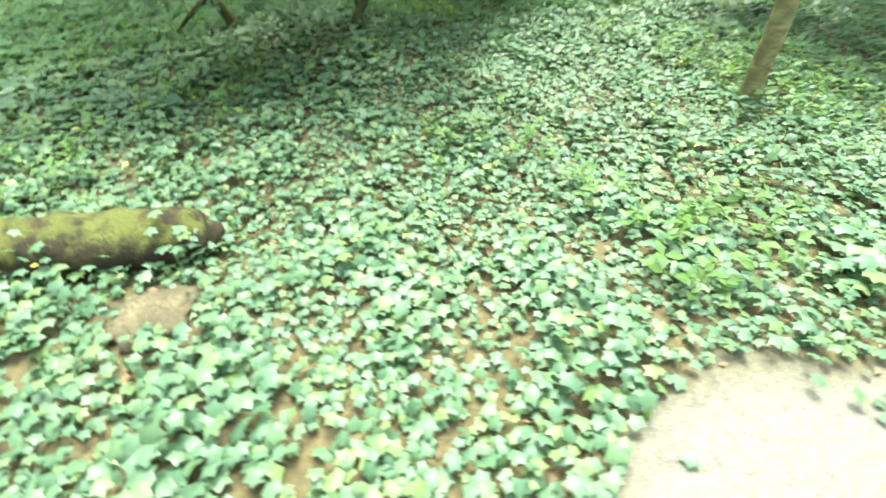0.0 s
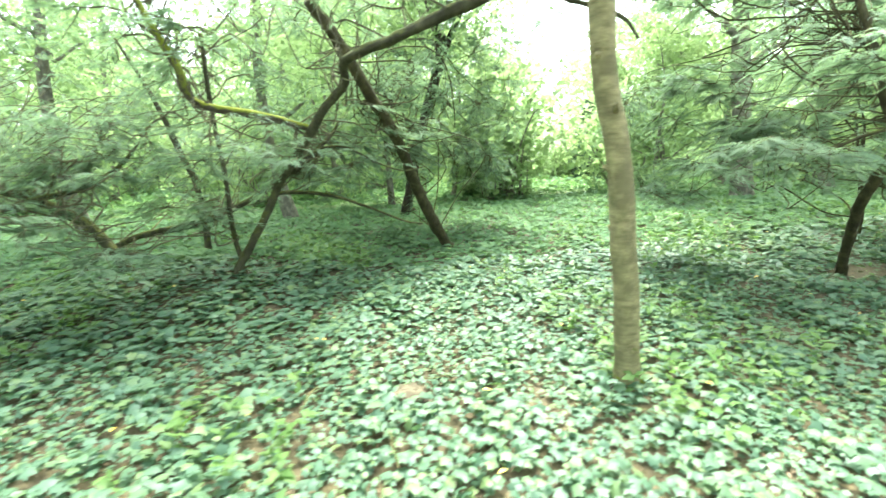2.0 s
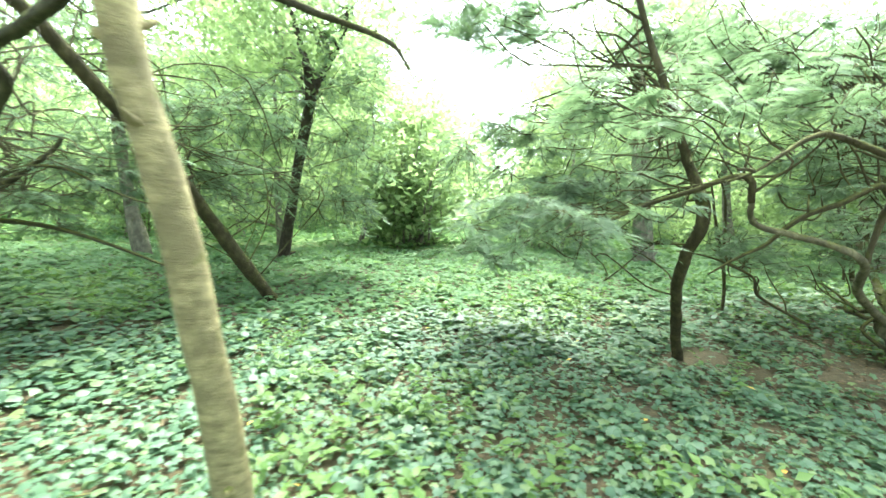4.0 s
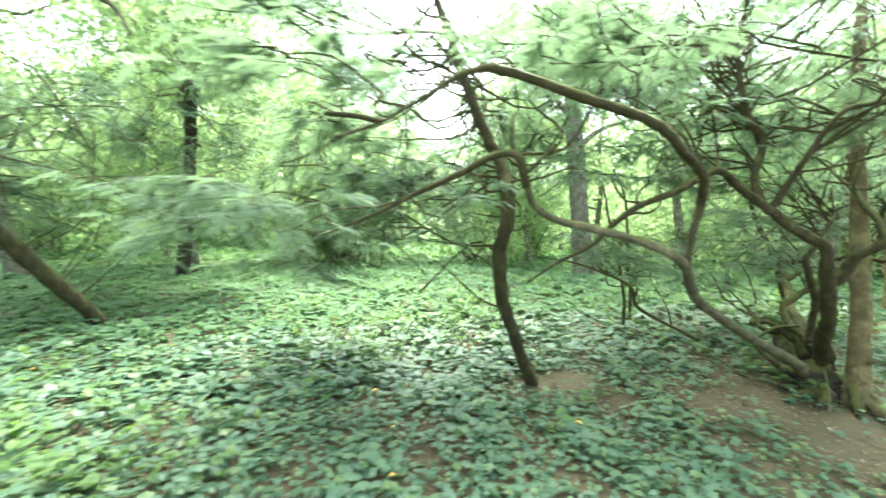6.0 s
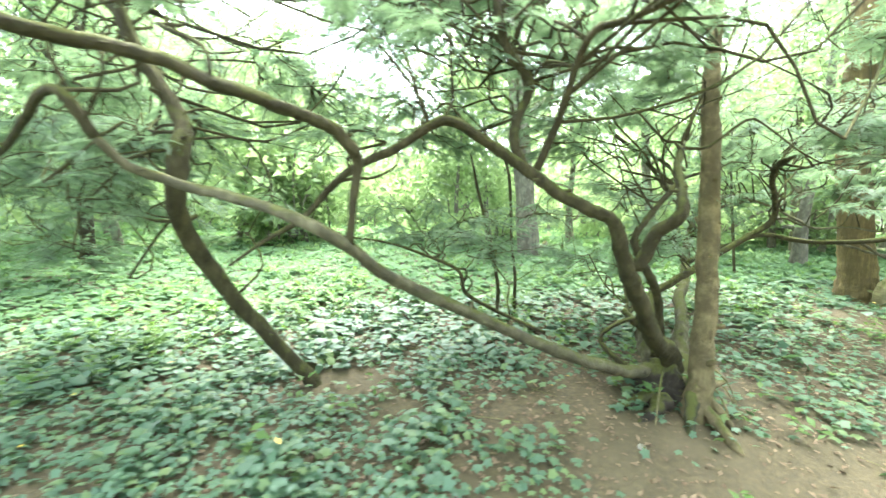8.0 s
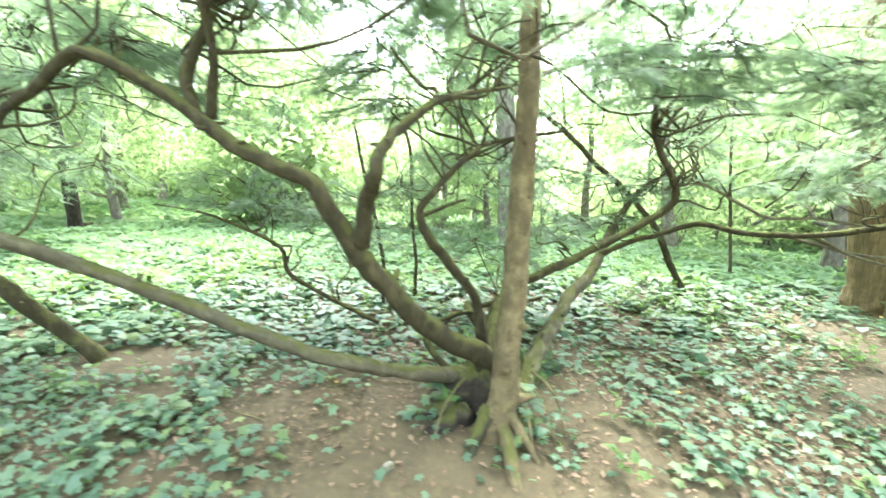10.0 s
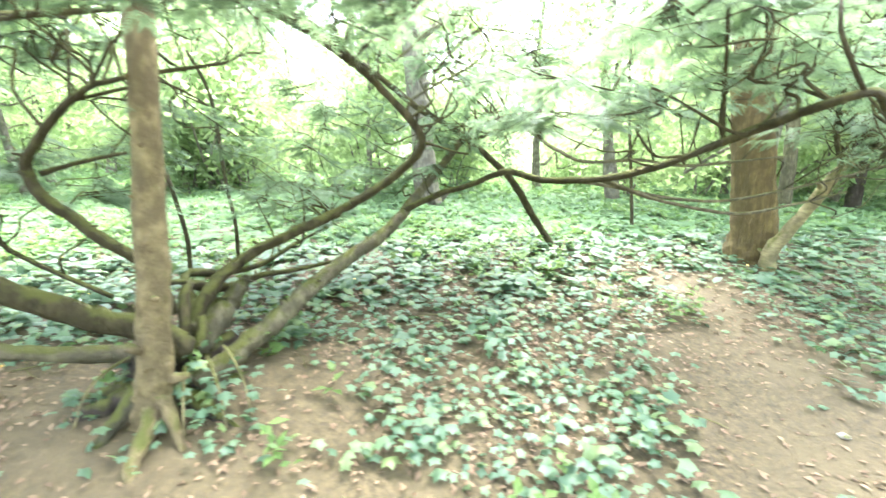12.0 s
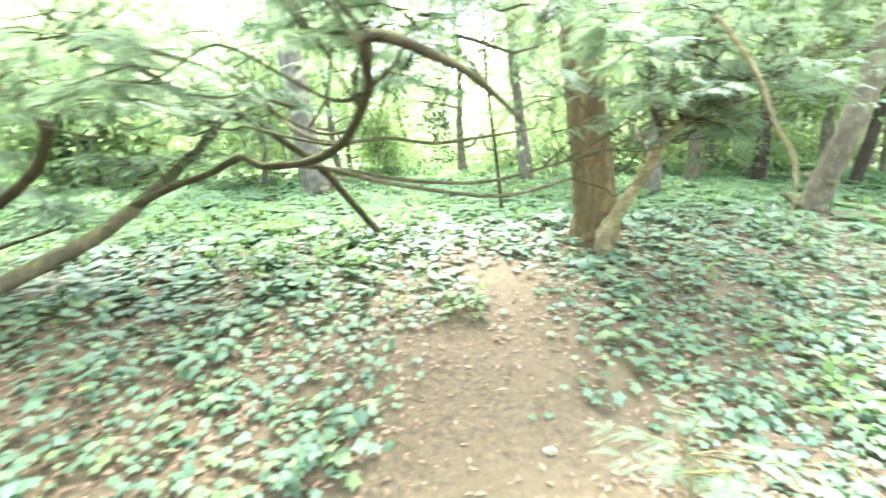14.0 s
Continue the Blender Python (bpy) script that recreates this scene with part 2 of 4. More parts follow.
LOBES = [(0, 0.60, -0.08), (-0.21, 0.33, 0.0), (-0.50, 0.30, -0.10), (-0.37, 0.02, -0.02), (-0.40, -0.26, -0.08), (0, -0.2, 0.02),
         (0.40, -0.26, -0.08), (0.37, 0.02, -0.02), (0.50, 0.30, -0.10), (0.21, 0.33, 0.0)]
IVY_LEAF = fan(LOBES, (0, 0.1, 0.07))
IVY_SIMPLE = fan([(0, 0.6, -0.08), (-0.48, 0.25, -0.06), (-0.36, -0.26, -0.04), (0.36, -0.26, -0.04), (0.48, 0.25, -0.06)], (0, 0.08, 0.06))
OVAL_LEAF = (np.array([(0, 0, 0), (0.26, 0.42, 0.07), (0, 1.0, -0.08), (-0.26, 0.42, 0.07), (0, 0.45, 0.0)], float),
             np.array([(0, 1, 4), (1, 2, 4), (4, 2, 3), (0, 4, 3)]))
TRI_LEAF = (np.array([(-0.3, 0.1, 0.05), (0.3, 0.2, 0.0), (0, 1.0, -0.08)], float), np.array([(0, 1, 2)]))
RHOMB_LEAF = (np.array([(0, 0, 0), (0.3, 0.5, 0.08), (0, 1.0, -0.05), (-0.3, 0.5, 0.08)], float), np.array([(0, 1, 2), (0, 2, 3)]))


def spray_template():
    """A flat yew spray: a stem with paired side shoots that droop a little."""
    v, f = [], []

    def blade(a, b, w, lift):
        a, b = np.array(a, float), np.array(b, float)
        side = np.array([-(b - a)[1], (b - a)[0], 0])
        side = side / np.linalg.norm(side) * w
        k = len(v)
        v.extend([a - side, a + side + np.array([0, 0, lift]), b])
        f.append((k, k + 1, k + 2))

    droop = lambda s: -0.22 * s * s
    for i in range(2):
        blade((0, i / 2, droop(i / 2)), (0, (i + 1) / 2 + 0.03, droop((i + 1) / 2)), 0.016, 0.0)
    for i in range(7):
        s = 0.08 + 0.9 * i / 7
        ln = 0.34 * (1 - 0.55 * s) + 0.05
        for side in (-1, 1):
            s2 = s + (0.03 if side > 0 else 0)
            blade((0, s2, droop(s2)), (side * ln * 0.72, s2 + ln * 0.72, droop(s2) - 0.10 * ln), 0.035, 0.012)
    blade((0, 0.95, droop(0.95)), (0, 1.2, droop(1.15)), 0.035, 0.0)
    return np.array(v), np.array(f)


SPRAY = spray_template()


def resample(points, per=5):
    """A smooth line through (x, y, z, radius) points."""
    p = np.array(points, float)
    q = np.vstack([2 * p[0] - p[1], p, 2 * p[-1] - p[-2]])
    out = []
    for i in range(1, len(q) - 2):
        for s in np.arange(per) / per:
            a, b, c, d = q[i - 1], q[i], q[i + 1], q[i + 2]
            out.append(0.5 * (2 * b + (c - a) * s + (2 * a - 5 * b + 4 * c - d) * s ** 2 + (3 * b - a - 3 * c + d) * s ** 3))
    out.append(p[-1])
    out = np.array(out)
    out[:, 3] = np.maximum(out[:, 3], 0.002)
    return out


def tube_arrays(line, sides=9, rough=0.09, seed=0, twist=0.0):
    """Rings along a line, uneven like grown wood, closed at both ends."""
    r = np.random.RandomState(seed)
    c, rad = line[:, :3], line[:, 3]
    tan = np.gradient(c, axis=0)
    tan /= np.maximum(1e-9, np.linalg.norm(tan, axis=1, keepdims=True))
    ref = np.array([0.31, 0.87, 0.38])
    u = np.cross(tan, ref)
    u /= np.maximum(1e-9, np.linalg.norm(u, axis=1, keepdims=True))
    w = np.cross(tan, u)
    n = len(c)
    ang = np.linspace(0, 2 * np.pi, sides, endpoint=False)[None] + twist * np.arange(n)[:, None]
    lump = 1 + rough * (r.rand(n, sides) - 0.5) * 2.0 + 1.1 * rough * np.sin(3 * ang + np.cumsum(r.randn(n) * 0.4)[:, None]) + rough * 0.8 * np.sin(
        np.cumsum(r.randn(n) * 0.5))[:, None]
    ring = c[:, None] + (rad[:, None] * lump)[..., None] * (np.cos(ang)[..., None] * u[:, None] + np.sin(ang)[..., None] * w[:, None])
    v = np.vstack([ring.reshape(-1, 3), c[:1], c[-1:]])
    f = []
    i = np.arange(n - 1)[:, None] * sides
    j = np.arange(sides)[None]
    k = (j + 1) % sides
    a, b, cc, d = i + j, i + k, i + sides + k, i + sides + j
    f = np.concatenate([np.stack([a, b, cc], -1).reshape(-1, 3), np.stack([a, cc, d], -1).reshape(-1, 3)])
    jj = np.arange(sides)
    kk = (jj + 1) % sides
    e = n * sides
    caps = np.concatenate([np.stack([np.full(sides, e), kk, jj], -1), np.stack([np.full(sides, e + 1), (n - 1) * sides + jj, (n - 1) * sides + kk], -1)])
    return v, np.concatenate([f, caps])


def join_arrays(pieces):
    vs, fs, k = [], [], 0
    for v, f in pieces:
        vs.append(v)
        fs.append(f + k)
        k += len(v)
    return np.vstack(vs), np.vstack(fs)


def part(name, mesh, parent, label=""):
    ob = new(name, mesh)
    ob.parent = parent
    return tagged(ob, label)


def thing(name, label, category, at=(0, 0, 0), group="", kind=""):
    ob = new(name)
    ob.location = at
    return tagged(ob, label, category, group, kind)


SEED = [10]


def limb(parent, points, material, name="limb", label="", sides=10, rough=0.09, per=5, knots=True):
    """A branch or trunk as one mesh under its tree; the tree's Empty stands at the world's origin of its parts."""
    SEED[0] += 1
    line = resample(points, per)
    r = np.random.RandomState(SEED[0])
    wob = np.cumsum(r.randn(len(line), 3) * 0.004, axis=0)
    wob -= np.linspace(0, 1, len(line))[:, None] * wob[-1]
    line[:, :3] += wob * np.minimum(1, line[:, 3:4] / 0.05)
    bits = [tube_arrays(line, sides, rough, SEED[0], 0.04)]
    if knots:
        for k in range(max(1, len(line) // 6)):
            i = r.randint(2, len(line) - 2)
            way = r.randn(3)
            way[2] = abs(way[2]) * 0.6
            way /= np.linalg.norm(way)
            rad = line[i, 3]
            ln = rad * r.uniform(1.2, 2.6)
            stub = np.array([[*(line[i, :3]), rad * 0.5], [*(line[i, :3] + way * ln * 0.6), rad * 0.32], [*(line[i, :3] + way * ln), rad * 0.2]])
            bits.append(tube_arrays(stub, 6, 0.15, i))
    v, f = join_arrays(bits)
    return part(name, mesh_from(name, v - np.array(parent.location), f, material, True), parent, label)


def crooked(a, b, r0, r1, rng, n=6, bend=0.06):
    a, b = np.array(a, float), np.array(b, float)
    ln = np.linalg.norm(b - a)
    s = np.linspace(0, 1, n)
    p = a + (b - a) * s[:, None] + rng.randn(n, 3) * ln * bend * (np.sin(np.pi * s) + 0.15 * s)[:, None]
    p[0] = a
    return np.hstack([p, (r0 + (r1 - r0) * s)[:, None]])


def foliage(parent, clouds, limbs, seed, material=None, wood=None, bare_branches=4, size=(0.085, 0.165)):
    """Yew foliage: in each cloud (centre, radii, twigs) thin twigs with flat sprays, reached by crooked bare branches from the limbs."""
    rng = np.random.RandomState(seed)
    anchor = np.vstack([resample(p, 3) for p in limbs])
    twig_bits, P, W, S, R = [], [], [], [], []
    for (cx, cy, cz, rx, ry, rz, count) in clouds:
        c, rad = np.array([cx, cy, cz]), np.array([rx, ry, rz])
        near = anchor[np.argsort(np.linalg.norm(anchor[:, :3] - c, axis=1))[:14]]
        bearers = []
        for k in range(bare_branches):
            a = near[rng.randint(len(near))]
            q = rng.randn(3)
            q = c + rad * q / np.linalg.norm(q) * rng.uniform(0.3, 0.9)
            line = resample(crooked(a[:3], q, min(0.011, a[3] * 0.6), 0.003, rng, 7, 0.09), 3)
            twig_bits.append(tube_arrays(line, 5, 0.1, k))
            bearers.append(line)
        pool = np.vstack(bearers)
        for k in range(count):
            q = rng.randn(3)
            q = c + rad * q / np.linalg.norm(q) * rng.rand() ** 0.45
            b = pool[np.argmin(np.linalg.norm(pool[:, :3] - q, axis=1) + 0.25 * rng.rand(len(pool)))][:3]
            reach = q - b
            ln = np.linalg.norm(reach)
            if ln > 0.9:
                b = q - reach / ln * 0.9
            elif ln < 0.25:
                q = b + np.array([*rng.randn(2), 0.1]) * 0.3
            line = crooked(b, q + np.array([0, 0, -0.08]), 0.006, 0.002, rng, 5, 0.07)
            twig_bits.append(tube_arrays(line, 3, 0.0, k))
            way = line[-1, :3] - line[0, :3]
            m = rng.randint(11, 18)
            s = np.linspace(0.2, 1.0, m)
            pts = np.stack([np.interp(s, np.linspace(0, 1, 5), line[:, j]) for j in range(3)], -1)
            side = np.where(np.arange(m) % 2, 1.0, -1.0) * rng.uniform(0.5, 1.05, m)
            side[-1] = 0
            flat = np.array([way[0], way[1], 0]) + 1e-6
            flat /= np.linalg.norm(flat)
            perp = np.array([-flat[1], flat[0], 0])
            w = flat[None] * np.cos(side)[:, None] + perp[None] * np.sin(side)[:, None]
            w[:, 2] = rng.uniform(-0.5, 0.12, m)
            P.append(pts), W.append(w), S.append(rng.uniform(*size, m)), R.append(rng.randn(m) * 0.35)
    P, W, S, R = np.vstack(P) - np.array(parent.location), np.vstack(W), np.concatenate(S), np.concatenate(R)
    part("foliage", scatter("foliage", SPRAY, P, frames_along(W, R), S, material or YEW), parent, "flat dark green needle sprays")["kind"] = "stuff"
    v, f = join_arrays(twig_bits)
    part("twig", mesh_from("twig", v - np.array(parent.location), f, wood or BARK_YEW, True), parent, "thin crooked bare brown twigs")["kind"] = "stuff"


def rooted(points, deep=0.12):
    """Carries a trunk's foot down into the soil, with a flare."""
    x, y, z, r = points[0]
    g = float(height(x, y))
    return [(x, y, g - deep, r * 1.2)] + ([(x, y, g + 0.03, r * 1.08)] if z - g > 0.12 else []) + list(points)


# ---- limbs of the near trees: x, y, z, radius ----
YOUNG = [(3.33, 3.95, -0.18, 0.108), (3.31, 3.93, 0.14, 0.09), (3.21, 3.85, 0.89, 0.083), (3.07, 3.76, 1.76, 0.079), (2.9, 3.68, 2.54, 0.077), (2.75, 3.5, 4.6, 0.063), (2.6, 3.3, 7, 0.027)]
LEAN_B = [(2.15, 8.62, 0.11, 0.096), (1.83, 8.2, 0.73, 0.092), (1.58, 7.75, 1.35, 0.089), (1.39, 7.15, 2.03, 0.081), (1.14, 6.75, 2.48, 0.074), (0.87, 6.3, 3.0, 0.067), (0.59, 5.9, 3.44, 0.059)]
MOSS_1 = [(-0.6, 6.14, 0.47, 0.054), (-0.28, 6.2, 0.99, 0.051), (-0.06, 6.3, 1.47, 0.051), (0.49, 5.9, 2.01, 0.048), (0.76, 5.7, 2.31, 0.045), (1.01, 5.5, 2.5, 0.042), (1.06, 5.3, 2.67, 0.042), (1.52, 5.0, 2.77, 0.045), (1.87, 4.8, 2.83, 0.048), (2.19, 4.6, 2.89, 0.048), (2.47, 4.55, 2.98, 0.042), (2.9, 5.1, 3.22, 0.036), (3.31, 5.7, 3.33, 0.032), (3.71, 5.83, 3.28, 0.028), (3.97, 5.77, 3.15, 0.022), (4.11, 5.73, 2.94, 0.012)]
MOSS_2 = [(0.54, 5.9, 2.1, 0.036), (0.1, 5.5, 2.22, 0.042), (-0.37, 5.2, 2.33, 0.039), (-0.43, 5.1, 2.61, 0.036), (-0.58, 5.1, 2.92, 0.03), (-0.75, 5.1, 3.27, 0.024)]
MOSS_3 = [(-0.02, 6.3, 1.55, 0.036), (-0.51, 6.4, 1.29, 0.036), (-1.02, 6.5, 1.08, 0.039), (-1.56, 6.5, 0.95, 0.042), (-2.16, 6.6, 0.83, 0.036), (-2.7, 6.7, 0.6, 0.03), (-3.2, 6.8, 0.25, 0.018)]
MOSS_4 = [(-1.78, 7.6, 0.65, 0.054), (-1.77, 7.6, 1.1, 0.045), (-1.8, 7.5, 1.63, 0.039), (-1.86, 7.4, 1.96, 0.042), (-2.0, 7.2, 2.7, 0.03), (-2.3, 7.0, 3.5, 0.012)]
MOSS_5 = [(-0.02, 6.3, 1.55, 0.03), (0.28, 6.3, 1.74, 0.03), (0.6, 6.4, 2.07, 0.024), (0.72, 6.4, 2.24, 0.018)]
MOSS_6 = [(-2.1, 6.5, 0.15, 0.084), (-2.5, 6.4, 0.95, 0.06), (-2.79, 6.3, 1.23, 0.06), (-2.94, 6.1, 1.42, 0.054), (-3.18, 6.0, 1.52, 0.054), (-3.41, 5.8, 1.77, 0.048), (-3.9, 5.6, 2.2, 0.03), (-4.4, 5.4, 2.6, 0.012)]
MOSS_7 = [(-3.0, 5.1, 1.3, 0.027), (-2.42, 5.2, 1.35, 0.03), (-2.16, 5.3, 1.45, 0.03), (-1.78, 5.4, 1.53, 0.027), (-1.45, 5.6, 1.78, 0.018), (-1.2, 5.8, 2.2, 0.009)]
MOSS_8 = [(-0.56, 6.14, 0.5, 0.03), (-0.61, 6.1, 1.01, 0.029), (-0.58, 6.0, 1.69, 0.025), (-0.59, 5.9, 2.43, 0.023), (-0.54, 5.8, 3.1, 0.019)]
MOSS_9 = [(-0.14, 6.30, 1.38, 0.028), (0.15, 6.44, 1.38, 0.024), (0.55, 6.58, 1.30, 0.021), (0.98, 6.72, 1.13, 0.017), (1.45, 6.86, 0.91, 0.014), (1.69, 7.00, 0.85, 0.010)]
MOSS_10 = [(0.27, 6.10, 1.74, 0.020), (0.52, 6.20, 1.91, 0.017), (0.82, 6.30, 1.92, 0.014), (1.12, 6.40, 1.75, 0.012), (1.47, 6.50, 1.62, 0.009), (1.77, 6.60, 1.66, 0.006)]
FARFORK = [(1.02, 13.1, 0.2, 0.15), (1.34, 12.6, 1.51, 0.125), (1.81, 11.72, 3.16, 0.108), (2.1, 11.0, 4.0, 0.1), (2.06, 10.8, 4.55, 0.075), (1.88, 10.85, 5.1, 0.06), (1.5, 10.9, 6.2, 0.045)]
PROP = [(7.56, 6.46, -0.01, 0.068), (7.4, 6.33, 0.24, 0.06), (7.19, 6.1, 0.64, 0.058), (7.01, 5.87, 1.03, 0.056), (6.91, 5.62, 1.4, 0.054), (6.92, 5.5, 1.6, 0.054), (6.94, 5.5, 1.86, 0.058), (6.92, 5.58, 2.02, 0.051), (6.86, 5.6, 2.17, 0.046), (6.79, 5.6, 2.3, 0.044), (6.7, 5.58, 2.47, 0.042), (6.6, 5.58, 2.69, 0.04), (6.5, 5.62, 2.95, 0.036), (6.4, 5.66, 3.25, 0.032), (6.25, 5.7, 3.7, 0.027), (6.1, 5.8, 4.3, 0.016)]
LIMB_D = [(10.72, 6.4, 0.17, 0.085), (10.55, 6.3, 0.2, 0.07), (10.34, 6.13, 0.25, 0.06), (10.1, 5.95, 0.34, 0.05), (9.93, 5.81, 0.42, 0.046), (9.66, 5.67, 0.52, 0.042), (9.4, 5.6, 0.62, 0.04), (8.91, 5.48, 0.86, 0.037), (8.44, 5.3, 1.09, 0.035), (8.18, 5.1, 1.26, 0.035), (8.01, 4.95, 1.42, 0.035), (7.78, 4.95, 1.53, 0.032), (7.47, 5.05, 1.62, 0.029), (7.15, 5.1, 1.68, 0.026), (6.97, 5, 1.75, 0.024), (6.88, 4.92, 1.87, 0.023)]
LIMB_D2 = [(6.88, 4.92, 1.87, 0.025), (6.79, 4.85, 2.04, 0.024), (6.67, 4.9, 2.05, 0.022), (6.46, 5.05, 1.94, 0.02), (6.18, 5.25, 1.81, 0.016), (5.86, 5.3, 1.65, 0.012), (5.53, 5.3, 1.51, 0.007)]
LIMB_U = [(8.03, 4.95, 1.4, 0.025), (8.05, 4.93, 1.6, 0.022), (8.08, 4.91, 1.8, 0.027), (8.05, 4.85, 1.87, 0.031), (8, 4.78, 1.93, 0.027), (7.92, 4.68, 1.96, 0.025), (7.81, 4.58, 1.98, 0.025), (7.7, 4.48, 2, 0.025), (7.61, 4.42, 2.02, 0.024), (7.5, 4.36, 2.06, 0.024), (7.4, 4.26, 2.06, 0.023), (7.3, 4.15, 2.05, 0.023), (7.18, 4.05, 2.06, 0.022), (7, 3.98, 2.09, 0.021), (6.8, 3.95, 2.12, 0.02), (6.6, 3.95, 2.17, 0.019), (6.45, 3.95, 2.2, 0.018), (6.38, 3.95, 2.2, 0.016), (6.26, 3.95, 2.15, 0.014), (6.13, 3.95, 2.06, 0.011), (5.99, 3.95, 1.97, 0.009), (5.82, 3.95, 1.9, 0.006)]
LIMB_U2 = [(5.99, 3.95, 1.97, 0.011), (5.92, 3.9, 1.97, 0.01), (5.8, 3.85, 1.96, 0.007)]
LIMB_E1 = [(10.76, 6.3, 0.2, 0.1), (10.66, 6.2, 0.4, 0.084), (10.44, 6.04, 0.54, 0.07), (10.26, 5.88, 0.7, 0.066), (10.12, 5.73, 0.87, 0.064), (9.98, 5.63, 1.04, 0.062), (9.88, 5.55, 1.18, 0.06), (9.74, 5.46, 1.4, 0.054), (9.66, 5.42, 1.52, 0.048), (9.47, 5.39, 1.6, 0.042), (9.26, 5.39, 1.7, 0.039), (9.09, 5.4, 1.82, 0.037), (8.93, 5.4, 1.93, 0.034), (8.75, 5.37, 2.03, 0.031), (8.52, 5.3, 2.11, 0.028), (8.27, 5.36, 1.95, 0.026), (8.03, 5.42, 1.85, 0.024), (7.83, 5.5, 1.69, 0.021), (7.67, 5.55, 1.51, 0.017), (7.41, 5.6, 1.36, 0.013), (7.16, 5.65, 1.18, 0.008)]
LIMB_E2 = [(9.04, 5.42, 1.88, 0.032), (8.98, 5.45, 2.09, 0.032), (9.09, 5.5, 2.42, 0.029), (8.94, 5.5, 2.6, 0.028), (8.86, 5.5, 2.85, 0.025), (8.8, 5.5, 3.17, 0.021)]
LIMB_E3 = [(9.13, 5.42, 1.85, 0.028), (9.21, 5.3, 2.13, 0.025), (9.26, 5.05, 2.51, 0.022), (9.43, 4.95, 2.58, 0.02), (9.63, 4.85, 2.66, 0.014)]
LIMB_E4 = [(9.9, 5.54, 1.22, 0.046), (9.92, 5.47, 1.32, 0.044), (9.95, 5.4, 1.47, 0.042), (10.03, 5.27, 1.6, 0.04), (10.05, 5.3, 1.73, 0.036), (10.1, 5.43, 1.86, 0.031), (10.2, 5.59, 1.98, 0.027), (10.31, 5.72, 2.07, 0.024), (10.48, 5.95, 2.17, 0.017), (10.74, 6.25, 2.3, 0.01)]
LIMB_K = [(10.66, 6.35, 0.45, 0.045), (10.6, 6.3, 0.76, 0.038), (10.46, 6.16, 0.95, 0.036), (10.33, 6.09, 1.13, 0.034), (10.23, 6.03, 1.26, 0.032), (10.18, 6.02, 1.4, 0.029), (10.25, 6.02, 1.52, 0.026), (10.37, 6.04, 1.67, 0.023), (10.51, 6.08, 1.82, 0.02), (10.66, 6.2, 1.92, 0.015), (11.17, 6.4, 2.05, 0.01)]
LIMB_K2 = [(10.18, 6.1, 1.38, 0.017), (10.29, 6.2, 1.44, 0.014), (10.47, 6.4, 1.51, 0.01)]
LOWROOT = [(10.68, 6.5, 0.63, 0.016), (10.48, 6.6, 0.58, 0.02), (10.23, 6.6, 0.42, 0.024), (10.3, 6.5, 0.26, 0.028), (10.59, 6.4, 0.07, 0.036)]
TWIG_LOW = [(9.77, 6.9, 0.36, 0.02), (9.24, 6.9, 0.6, 0.02), (8.93, 6.9, 0.77, 0.02), (8.84, 6.9, 1.0, 0.018), (8.45, 6.9, 1.17, 0.014), (8.12, 6.9, 1.27, 0.011), (7.7, 6.9, 1.32, 0.007)]
SLIM = [(10.76, 5.97, -0.02, 0.103), (10.79, 5.97, 0.17, 0.093), (10.81, 6, 0.53, 0.083), (10.83, 6.03, 0.98, 0.077), (10.84, 6.08, 1.63, 0.072), (10.84, 6.14, 2.37, 0.067), (10.83, 6.18, 2.87, 0.06), (10.95, 6.35, 5.5, 0.043), (11, 6.5, 8, 0.017)]
SLIM_ROOT = [(10.79, 5.95, 0.05, 0.06), (10.84, 5.8, -0.06, 0.05), (10.87, 5.65, -0.15, 0.04), (10.9, 5.57, -0.24, 0.02)]
LIMB_L = [(10.88, 6.2, 0, 0.1), (11, 6.37, 0.1, 0.088), (11.1, 6.6, 0.2, 0.08), (11.2, 6.78, 0.28, 0.077), (11.3, 6.93, 0.37, 0.072), (11.44, 7.14, 0.5, 0.063), (11.63, 7.47, 0.66, 0.058), (11.85, 7.72, 0.8, 0.054), (12.02, 7.94, 0.99, 0.05), (12.24, 8.24, 1.26, 0.044), (12.45, 8.45, 1.52, 0.04), (12.66, 8.52, 1.78, 0.036), (12.88, 8.46, 1.92, 0.025), (13.1, 8.35, 1.92, 0.02), (13.46, 8.3, 1.8, 0.016)]
LIMB_L2 = [(12.02, 7.94, 0.99, 0.036), (12.36, 8, 1.16, 0.032), (12.7, 8, 1.27, 0.029), (13.04, 7.9, 1.41, 0.029), (13.34, 7.6, 1.35, 0.029), (13.74, 7.3, 1.37, 0.029), (14.08, 7, 1.48, 0.028), (14.37, 6.4, 1.72, 0.025), (14.46, 5.88, 1.83, 0.022), (14.72, 6.02, 1.78, 0.02), (14.92, 6.15, 1.68, 0.015), (15.09, 6.28, 1.55, 0.008)]
LIMB_N = [(13.74, 7.3, 1.37, 0.021), (14.03, 7.4, 1.28, 0.018), (14.46, 7.55, 1.16, 0.017), (15.18, 7.72, 1.05, 0.015), (15.64, 7.7, 1.14, 0.013), (16.03, 7.6, 1.28, 0.008)]
LIMB_N2 = [(13.53, 7.5, 1.35, 0.02), (13.99, 7.6, 1.29, 0.017), (14.53, 7.7, 1.19, 0.015), (15.08, 7.75, 1.17, 0.014), (15.53, 7.7, 1.27, 0.013), (15.97, 7.6, 1.41, 0.01), (16.4, 7.5, 1.57, 0.006)]
